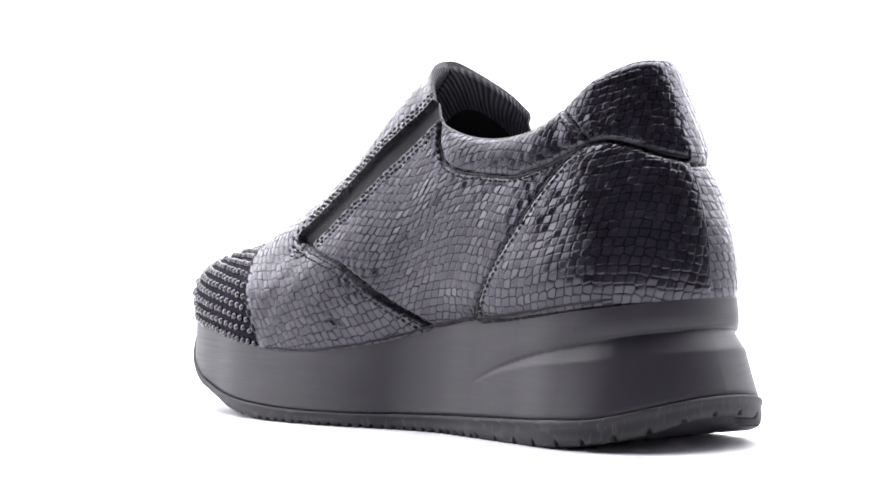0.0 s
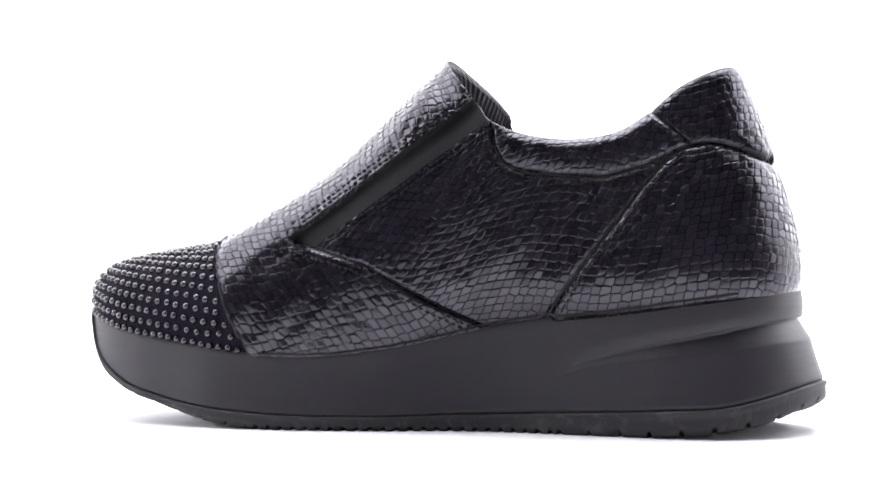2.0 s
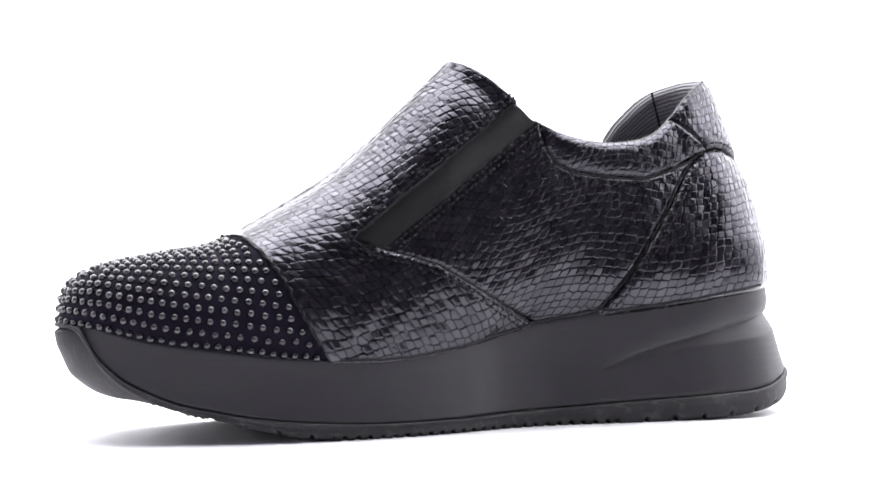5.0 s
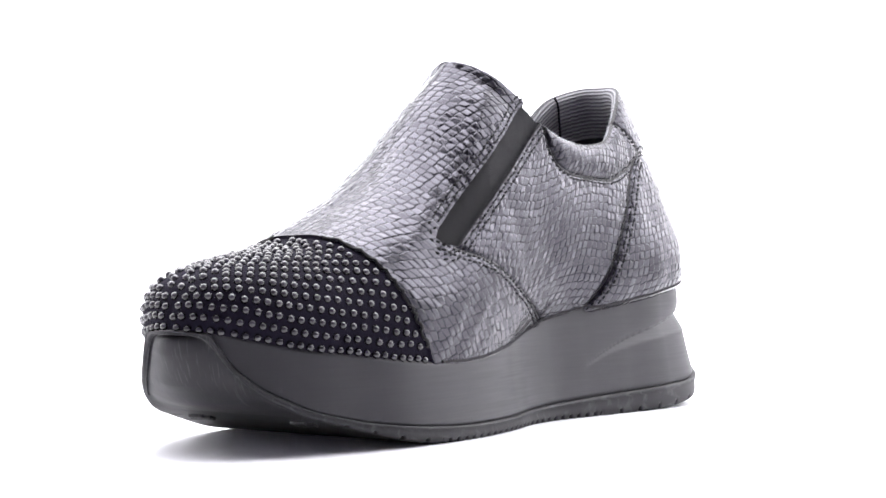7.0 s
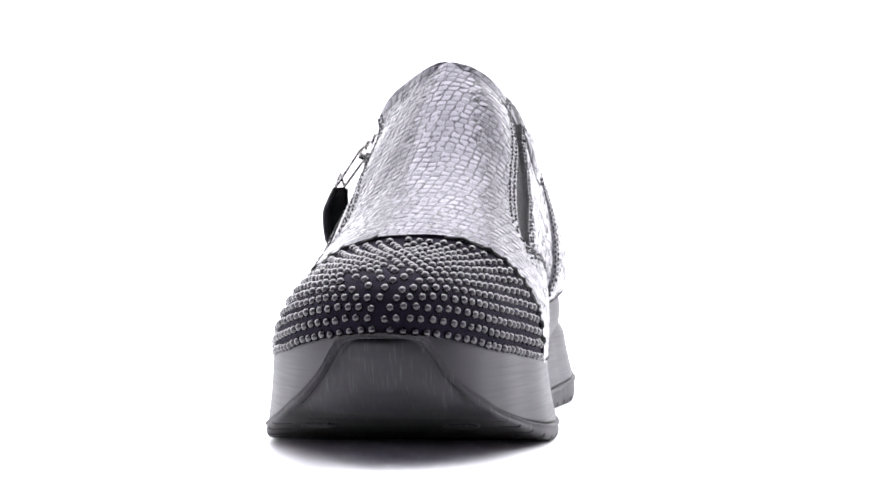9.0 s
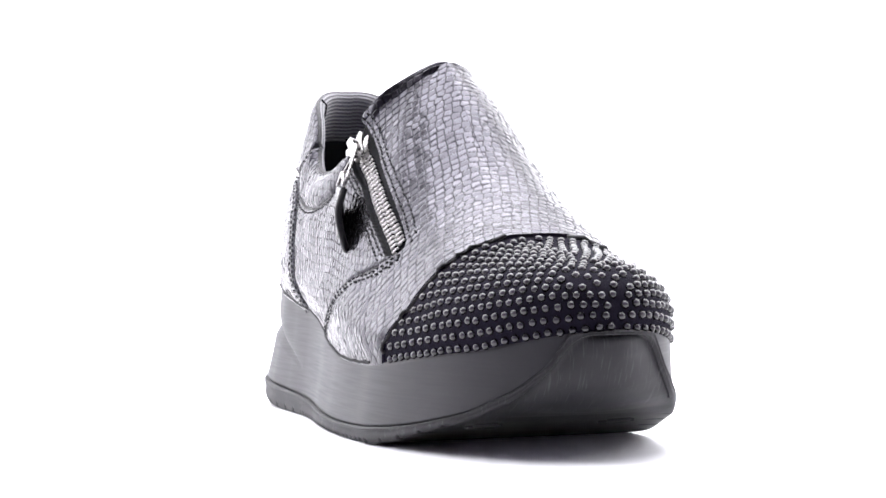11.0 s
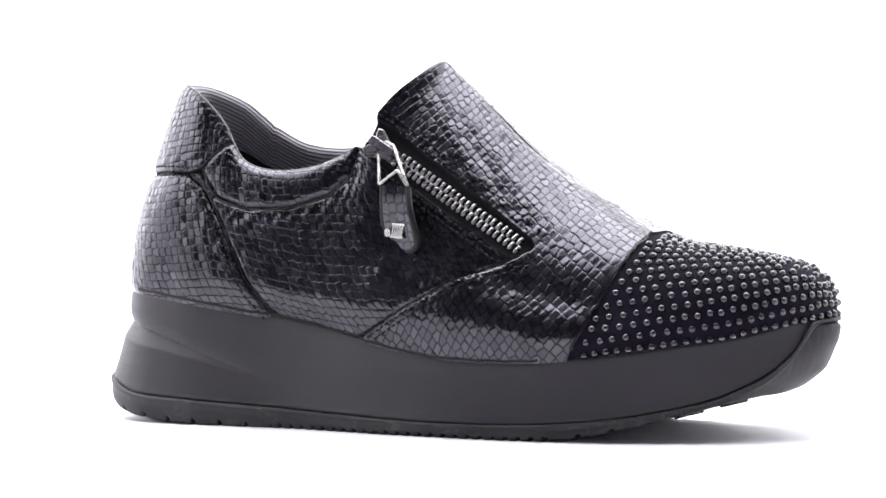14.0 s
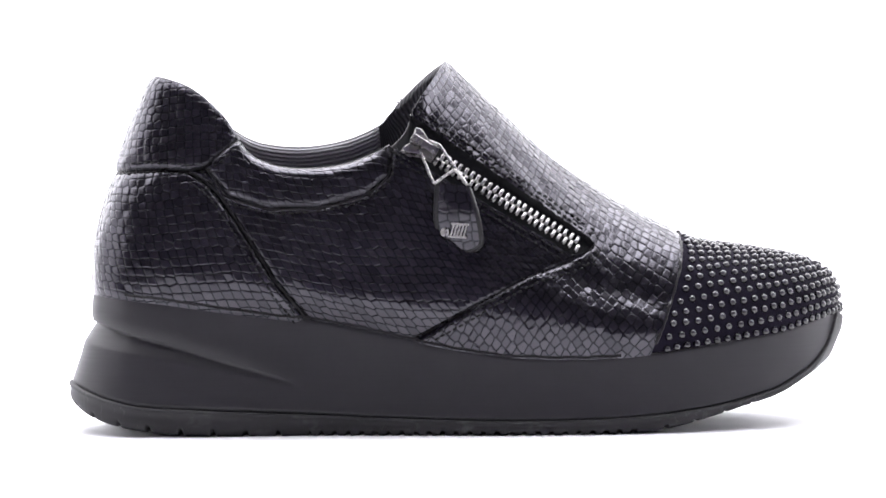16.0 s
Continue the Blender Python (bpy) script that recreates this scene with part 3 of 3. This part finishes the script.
def midsole():
    rings = {}
    for side in (1, -1):
        p, n, flare, hi, lo, _ = sole_rows(side)
        v = np.linspace(0, 1, NW)[None]
        lip = np.minimum(1.2, 0.25 * flare)
        off = lip + (flare - lip) * v ** 1.55
        z = hi[:, None] + (lo - hi)[:, None] * v
        # rounded upper lip, and a crevice above the outsole
        off = off - 0.6 * np.clip((v - 0.965) / 0.025, 0, 1) * np.clip((hi - lo)[:, None] / 8, 0, 1)
        off = off - 0.9 * np.exp(-(v / 0.02))
        x = p[:, :1] + n[:, :1] * off
        tip = -46.0 if side > 0 else -55.0
        deep = 2.7 * np.clip((tip - x) / 60, 0, 1) ** 0.8
        wide = 0.6 + 6.4 * np.clip((tip - x) / 70, 0, 1)
        below = GROOVE[side](x) - z
        roll = 0.5 * np.clip(1 + below / 5.5, 0, 1) ** 2  # the upper part rolls softly in, the ledge below slopes out
        cut = np.where(below < 0, roll, 0.5 + 0.5 * np.clip(below / 0.4, 0, 1)) * np.clip(1 - (below - 0.4) / wide, 0, 1)
        off = off - deep * cut
        wall = np.stack([p[:, :1] + n[:, :1] * off, p[:, 1:] + n[:, 1:] * off, z], -1)
        inner = np.concatenate([p - n * 3, (hi - 0.4)[:, None]], 1)[:, None]
        under = np.concatenate([p - n * 2, lo[:, None]], 1)[:, None]
        rings[side] = np.concatenate([inner, wall, under], 1)
    loop = np.concatenate([rings[1], rings[-1][-2:0:-1]])
    return mesh_of("midsole", loop.reshape(-1, 3) * MM, grid_faces(len(loop), NW + 2, True)[:, ::-1], MIDSOLE)


def belly(x, q, half):
    """How far the front of the tread bulges forward and down, q from edge to edge."""
    grade = np.maximum(ground_z(x + 0.5) - ground_z(x - 0.5), 2.4 * np.clip((x - 118) / 15, 0, 1))
    swell = 6.8 * np.clip((x - 111) / 20, 0, 1) ** 1.2 * np.clip(half / 13, 0, 1) ** 0.7 * (1 - q * q)
    size = np.hypot(grade, 1)
    return np.stack([swell * grade / size, 0 * swell, -swell / size], -1)


def outsole():
    rings, edge = {}, {}
    for side in (1, -1):
        p, n, flare, hi, lo, wide = sole_rows(side)
        tread = ground_z(wide[:, 0])
        tread = np.minimum(tread, lo - 0.15)
        tall = (lo - tread)
        s = np.concatenate([[0], np.cumsum(np.linalg.norm(np.diff(wide, axis=0), axis=1))])
        beat = np.where(np.abs(wide[:, 0] - 5) < 55, 4.6, 11.0)
        notch = np.clip(1 - np.abs((s / beat) % 1 - 0.5) * beat / 0.95, 0, 1) ** 0.5 * np.clip(tall / 5, 0, 1) * np.clip((112 - wide[:, 0]) / 8, 0, 1)
        prof = [(-2.0, 0.0, 0), (0.55, 0.0, 0), (0.95, 0.06, 0), (0.95, 0.16, 0), (0.5, 0.24, 0), (0.55, 0.45, 0), (0.7, 0.62, 0), (0.6, 0.72, 0.1),
                (0.45, 0.84, 0.8), (0.0, 0.95, 1.4), (-0.8, 1.0, 1.9), (-3.0, 1.0, 1.9), (-7.0, 1.0, 0)]
        cols = []
        fade = np.clip((126 - wide[:, 0]) / 30, 0, 1)
        for o, f, k in prof:
            q = p + n * (flare + o * np.where(o < -1, fade * 0.8 + 0.2, 1)[..., None] if o >= -1 else flare + o * (0.2 + 0.8 * fade)[:, None])
            z = lo - tall * f + k * notch
            q = q - n * (0.7 * k * notch)[:, None] if o > -1 else q
            cols.append(np.concatenate([q, z[:, None]], 1))
        rings[side] = np.stack(cols, 1)
        edge[side] = rings[side][:, -1]
    loop = np.concatenate([rings[1], rings[-1][-2:0:-1]])
    m = loop.shape[1]
    verts, faces = [loop.reshape(-1, 3)], [grid_faces(len(loop), m, True)[:, ::-1]]
    # the underside, from edge to edge
    span = np.stack([edge[1] + (edge[-1] - edge[1]) * t for t in np.linspace(0, 1, 25)], 1)
    span = span + belly(span[:, :1, 0], np.linspace(-1, 1, 25)[None], np.abs(edge[1] - edge[-1])[:, 1:2] / 2)
    verts.append(span.reshape(-1, 3))
    faces.append(grid_faces(NU, 25) + len(loop) * m)
    me = mesh_of("outsole", np.concatenate(verts) * MM, np.concatenate(faces), OUTSOLE)
    bm = bmesh.new()
    bm.from_mesh(me)
    bmesh.ops.remove_doubles(bm, verts=bm.verts[:], dist=0.00002)
    bmesh.ops.recalc_face_normals(bm, faces=bm.faces[:])
    bm.to_mesh(me)
    bm.free()
    return me


part("midsole", midsole(), shoe, "thick grey-black rubber wedge midsole with moulded heel groove")
tread = part("outsole", outsole(), shoe, "black rubber outsole with toothed edge")


# ---- seams ----
def resample(line, step, shift=0.0):
    """Places along a polyline, moved sideways by shift, each with its direction."""
    p = np.asarray(line, float)
    d = np.linalg.norm(np.diff(p, axis=0), axis=1)
    s = np.concatenate([[0], np.cumsum(d)])
    t = np.arange(0, s[-1], step)
    q = spline(s, p)(t)
    e = np.gradient(q, axis=0)
    e /= np.linalg.norm(e, axis=1)[:, None] + 1e-9
    return q + np.stack([-e[:, 1], e[:, 0]], 1) * shift


def stitching(side, line, shift, step=2.3):
    spots = [lookup(side, a, b) for a, b in resample(line, step, shift) if on_surface(side, a, b)]
    verts, faces = [], []
    for (p, n), (q, _) in zip(spots, spots[1:]):
        d = q - p
        if not 0.6 < np.linalg.norm(d) < 4:
            continue
        d = d / np.linalg.norm(d)
        n = n / np.linalg.norm(n)
        b = np.cross(n, d)
        k = len(verts)
        for at, r in ((-0.85, 0.12), (-0.5, 0.34), (0.5, 0.34), (0.85, 0.12)):
            for c, h in ((1, 0), (0.4, 1), (-0.4, 1), (-1, 0)):
                verts.append((p + d * at + b * r * c + n * (0.12 + r * h * 0.9 - 0.1 * (r < 0.2))) * MM)
        for i in range(3):
            for j in range(3):
                faces.append((k + i * 4 + j, k + i * 4 + j + 1, k + i * 4 + j + 5, k + i * 4 + j + 4))
    if verts:
        part("stitching", mesh_of("stitching", verts, faces, THREAD), shoe)


def cord(name, side, line, radius, lift, mat, label=""):
    pts = []
    for a, b in resample(line, 1.2):
        if not on_surface(side, a, b):
            continue
        p, n = lookup(side, a, b)
        pts.append((p + n * lift) * MM)
    v, f = tube(pts, radius * MM, 6)
    part(name, mesh_of(name, v, f, mat), shoe, label)


for side in (1, -1):
    slot = SLOT[side]
    upper_edge, lower_edge = [slot[1], slot[2]], [slot[6], slot[5]]
    for off in (1.3, 3.2):
        stitching(side, upper_edge, off)
        stitching(side, lower_edge, -off)
        stitching(side, V_SEAM[side][:-1], off)
        stitching(side, [slot[2], (slot[3][0] + 1.5, slot[3][1]), (slot[4][0] + 1, slot[4][1] - 1.5), slot[5]], off)
        stitching(side, COUNTER[side], off)
    stitching(side, TAB[side], 1.3)
    stitching(side, TAB[side], -1.6)
    stitching(side, TAB_FRONT[side], 1.3)
    stitching(side, COLLAR_SEAM[side], 1.4)
    # added black cord stands in for the shade line between upper and sole
    cord("joint_shade", side, [(x, feather(x) + 1.2 * side * math.exp(-((x + 10) / 35) ** 2) + 0.2) for x in range(-112, 60, 4)], 0.5, 0.05, MATTE_BLACK,
         "dark cord drawn for the shade where upper meets sole")
    cord("piping", side, CAP[side][:-1], 0.65, 0.2, SMOOTH_LEATHER, "narrow smooth leather edge of the toe cap")
    cord("piping", side, COUNTER[side][1:], 0.45, 0.1, SMOOTH_LEATHER)
    cord("piping", side, COLLAR_SEAM[side][1:], 0.45, 0.0, SMOOTH_LEATHER)


# ---- studs on the toe cap ----
def stud_mesh():
    rows = [(1.0, -0.35), (1.0, 0.05), (0.92, 0.42), (0.72, 0.72), (0.4, 0.93)]
    v = [(r * math.cos(a), r * math.sin(a), h) for r, h in rows for a in [math.pi / 5 * k for k in range(10)]] + [(0, 0, 1.0)]
    f = [(i * 10 + j, i * 10 + (j + 1) % 10, i * 10 + 10 + (j + 1) % 10, i * 10 + 10 + j) for i in range(4) for j in range(10)]
    f += [(40 + j, 40 + (j + 1) % 10, 50) for j in range(10)]
    return mesh_of("stud", np.array(v) * 1.36 * MM, f, STUD)


def frame_on(p, n, along_x=None):
    """A pose with its z along the normal n, at p (millimetres)."""
    n = Vector(n).normalized()
    t = Vector(along_x if along_x is not None else (0.3, 0.9, 0.2))
    t = (t - n * t.dot(n)).normalized()
    b = n.cross(t)
    m = Matrix((t, b, n)).transposed().to_4x4()
    m.translation = Vector(p) * MM
    return m


def studs():
    """Rows of studs that follow the edge of the sole, and single ones in the gaps; 300 are single pieces, the rest one joined piece."""
    me, rng, placed, rest = stud_mesh(), random.Random(3), np.zeros((0, 3)), []
    shape = np.array([v.co for v in me.vertices])
    ring = [tuple(f.vertices) for f in me.polygons]
    spots = []
    clear = {side: (GRID[side]["r"] == 5) & (far_from(CAP[side], GRID[side]["g"][..., 0], GRID[side]["g"][..., 2]) > 2.0) & (GRID[side]["foot"] > 1.9) for side in (1, -1)}
    for k in range(20):
        for side in (1, -1):
            d = GRID[side]
            level = 2.4 + 4.05 * k
            walked, last = (3.5 if k % 2 else 1.75), None
            for i in range(NU - 1, 0, -1):
                if d["foot"][i, -1] < level + 0.5:
                    continue
                j = int(np.argmin(np.abs(d["foot"][i] - level)))
                p = d["out"][i, j]
                if not clear[side][i, j]:
                    continue
                walked += np.linalg.norm(p - last) if last is not None else 0
                last = p
                pitch = 3.5 + (1.0 * min(1.0, max(0.0, (118 - p[0]) / 35)) if 1 <= k < 7 else 0.1)
                if walked >= pitch:
                    walked = 0.0
                    spots.append((p, d["nor"][i, j], 0.86 * pitch))
    for side in (1, -1):
        d = GRID[side]
        for i, j in np.argwhere(clear[side]):
            if i % 3 == 0 and j % 3 == 0:
                spots.append((d["out"][i, j], d["nor"][i, j], 3.6))
    for p, nor, room in spots:
        if len(placed) and np.min(((placed - p) ** 2).sum(1)) < room * room:
            continue
        placed = np.concatenate([placed, p[None]])
        m = frame_on(p + np.array([rng.uniform(-0.2, 0.2) for _ in range(3)]), nor)
        if len(placed) <= 300:
            part("stud", me, toe_cap).matrix_basis = m
        else:
            m = np.array(m)
            rest.append(shape @ m[:3, :3].T + m[:3, 3])
    if rest:
        n = len(shape)
        faces = [tuple(i + n * k for i in f) for k in range(len(rest)) for f in ring]
        part("studs", mesh_of("studs", np.concatenate(rest), faces, STUD), toe_cap, "", "stuff")


studs()


# ---- embossed marks under the toe, and the seam up the back of the heel ----
for y in (20.0, -25.5):
    bm = bmesh.new()
    for dx, wide in ((-2.6, 9.0), (0.0, 12.0), (2.6, 8.0)):
        box(bm, pose(dx * MM, 0, 0, 0, 0, 12), 1.3 * MM, wide * MM, 1.3 * MM, 0.4 * MM)
    grade = float(ground_z(100.5) - ground_z(99.5))
    part("embossed_mark", from_bm("embossed_mark", bm, OUTSOLE), tread, "raised mark on the tread").matrix_basis = frame_on(
        (100, y, float(ground_z(100))), (grade, 0, -1), (1, 0, grade))
back = GRID[1]["out"][0]
pick = (back[:, 2] > 51) & (back[:, 2] < 88)
v, f = tube((back[pick][::6] + np.array([0.15, 0, 0])) * MM, 0.38 * MM, 6)
part("back_seam", mesh_of("back_seam", v, f, SMOOTH_LEATHER), shoe, "dark seam up the back of the heel")


# ---- zip ----
def tooth_mesh():
    bm = bmesh.new()
    box(bm, pose(0, 0, 0), 1.25 * MM, 3.2 * MM, 1.2 * MM, 0.4 * MM)
    return from_bm("tooth", bm, STEEL, True)


def plate(outline, low, high, mat, name):
    """A flat plate with bevelled edges from its outline (millimetres)."""
    bm = bmesh.new()
    base = [bm.verts.new((x * MM, y * MM, low * MM)) for x, y in outline]
    face = bm.faces.new(base)
    made = bmesh.ops.extrude_face_region(bm, geom=[face])
    bmesh.ops.translate(bm, verts=[v for v in made["geom"] if isinstance(v, bmesh.types.BMVert)], vec=(0, 0, (high - low) * MM))
    bmesh.ops.recalc_face_normals(bm, faces=bm.faces)
    bmesh.ops.bevel(bm, geom=list(bm.edges), offset=0.28 * MM, segments=2, affect="EDGES", profile=0.5)
    return from_bm(name, bm, mat)


def tab_out(t, across):
    """How far the hanging, twisted tab stands off the shoe (millimetres)."""
    return -39.9 - 1.5 * np.sin(t * 3.9) * (1 - 0.2 * t) - (0.12 + 0.26 * np.clip(t / 0.35, 0, 1)) * across


def pull_tab():
    """Print-leather tab, hanging and slightly bent, with a rounded end."""
    nt, ns = 56, 36
    t, q = np.meshgrid(np.linspace(0, 1, nt), np.linspace(-1, 1, ns), indexing="ij")
    half = np.where(t < 0.8, 4.9 + 2.2 * np.sin(np.clip(t / 0.8, 0, 1) * math.pi / 2), 7.1 * np.sqrt(np.clip(1 - ((t - 0.8) / 0.2) ** 2, 0.0, 1)))
    across = q * half
    x, z = -0.7 + 2.6 * t + across, 84.6 - 22.4 * t - 0.06 * across
    y = tab_out(t, across)
    rim = np.clip((1 - np.abs(q)) * half / 0.6, 0, 1) ** 0.5
    height, crack, cell = scales(across * 0.9 + 3, z * 0.9, 7.0)
    sides = []
    for way in (1, -1):
        lift = (0.85 * rim + (0.7 * height if way > 0 else 0)) * way
        sides.append(np.stack([x, y - lift, z], -1).reshape(-1, 3))
    f = grid_faces(nt, ns)
    face = mesh_of("zip_pull", sides[0] * MM, f[:, ::-1], LEATHER, None, {"crack": crack.ravel(), "cell": cell.ravel()})
    return face, mesh_of("backing", sides[1] * MM, f, SMOOTH_LEATHER)


def zip_parts():
    me = tooth_mesh()
    a, b = np.array((-5.0, 94.3)), np.array((44.0, 63.6))
    e = (b - a) / np.linalg.norm(b - a)
    n = int(np.linalg.norm(b - a) / 1.16)
    for k in range(n):
        q = a + (b - a) * k / n + np.array((-e[1], e[0])) * (1.3 if k % 2 else -1.3)
        p, nor = lookup(-1, q[0], q[1])
        p2, _ = lookup(-1, *(q + e * 3))
        ob = part("tooth", me, zip_tape)
        ob.matrix_basis = frame_on(p + nor * 0.7, nor, p2 - p)
    p, nor = lookup(-1, -10.5, 97.8)
    p2, _ = lookup(-1, -2.0, 92.4)
    shape = [(5.2, -2.5), (5.2, 2.5), (0.5, 3.3), (-3.6, 5.4), (-5.8, 4.6), (-4.4, 1.3), (-4.4, -1.3), (-5.8, -4.6), (-3.6, -5.4), (0.5, -3.3)]
    slider = part("zip_slider", plate(shape, 0, 1.2, STEEL, "zip_slider"), shoe, "polished nickel zip slider")
    slider.matrix_basis = frame_on(p + nor * 1.8, nor, p2 - p)
    part("slider_plate", plate(shape, -2.8, -1.8, STEEL, "slider_plate"), slider)
    bm = bmesh.new()
    box(bm, pose(0.2 * MM, 0, 2.9 * MM), 10.4 * MM, 2.9 * MM, 0.9 * MM, 0.35 * MM)
    box(bm, pose(-4.3 * MM, 0, 1.9 * MM), 1.3 * MM, 2.9 * MM, 2.0 * MM, 0.3 * MM)
    box(bm, pose(4.7 * MM, 0, 1.9 * MM), 1.3 * MM, 2.9 * MM, 2.0 * MM, 0.3 * MM)
    part("slider_bridge", from_bm("slider_bridge", bm, STEEL), slider)
    face, backing = pull_tab()
    tab = part("zip_pull", face, shoe, "black print-leather zip pull with nickel ornament")
    part("backing", backing, tab, "smooth black leather back of the pull")
    t = np.concatenate([np.linspace(0.02, 0.8, 24), 0.8 + 0.2 * np.sin(np.linspace(0.05, 1, 14) * math.pi / 2)])
    half = np.where(t < 0.8, 4.9 + 2.2 * np.sin(np.clip(t / 0.8, 0, 1) * math.pi / 2), 7.1 * np.sqrt(np.clip(1 - ((t - 0.8) / 0.2) ** 2, 0, 1)))
    t, across = np.concatenate([t, t[-2::-1]]), np.concatenate([half, -half[-2::-1]])
    rim = np.stack([-0.7 + 2.6 * t + across, tab_out(t, across) + 0.4, 84.6 - 22.4 * t - 0.06 * across], 1)
    v, f = tube(rim * MM, 1.25 * MM, 8)
    part("tab_edge", mesh_of("tab_edge", v, f, SMOOTH_LEATHER), tab, "thick smooth black edge of the pull")
    # wire ring between slider and tab
    corner = np.array([(-11.4, -36.0, 97.0), (-8.2, -37.0, 100.0), (-4.8, -37.4, 98.6), (4.6, -40.6, 84.0), (0.0, -39.6, 90.0), (-7.2, -39.4, 85.0)])
    corner[:3, 1] = (p + nor * 3.3)[1] + np.array([0.4, -0.3, -1.2])
    wire = [corner[i] + (corner[(i + 1) % 6] - corner[i]) * w for i in range(6) for w in (0.04, 0.3, 0.7, 0.96)]
    v, f = tube(np.array(wire) * MM, 0.55 * MM, 8, True)
    part("pull_ring", mesh_of("pull_ring", v, f, STEEL), tab, "nickel wire ring")
    # the maker's mark as a plain openwork plaque: leaning bars between two rails, and a small ring
    bm = bmesh.new()
    for k in range(5):
        box(bm, pose((-0.9 + 1.15 * k) * MM, 0, 0.45 * MM, 0, 0, -16), 0.6 * MM, 4.6 * MM, 0.9 * MM, 0.15 * MM)
    for y, x in ((2.2, 1.9), (-2.2, 0.8)):
        box(bm, pose(x * MM, y * MM, 0.45 * MM), 6.6 * MM, 0.75 * MM, 0.8 * MM, 0.2 * MM)
    ring = bmesh.ops.create_circle(bm, segments=14, radius=1.55 * MM, matrix=pose(-3.5 * MM, -0.9 * MM, 0.1 * MM))["verts"]
    inner = bmesh.ops.create_circle(bm, segments=14, radius=0.75 * MM, matrix=pose(-3.5 * MM, -0.9 * MM, 0.1 * MM))["verts"]
    band = [bm.faces.new((ring[k], ring[(k + 1) % 14], inner[(k + 1) % 14], inner[k])) for k in range(14)]
    made = bmesh.ops.extrude_face_region(bm, geom=band)
    bmesh.ops.translate(bm, verts=[v for v in made["geom"] if isinstance(v, bmesh.types.BMVert)], vec=(0, 0, 0.8 * MM))
    bmesh.ops.recalc_face_normals(bm, faces=bm.faces)
    part("ornament", from_bm("ornament", bm, STEEL), tab, "openwork nickel ornament").matrix_basis = frame_on((0.0, -40.9, 69.3), (-0.35, -0.93, -0.05), (0.93, -0.35, -0.06))


zip_parts()


# ---- motion: the turntable carries the shoe round ----
def heading(t):
    return 128.73 + 14.65 * t


def motions():
    walk(shoe, [(0.5 * i, pose(0, 0, 0, 0, 0, heading(0.5 * i))) for i in range(33)])


motions()
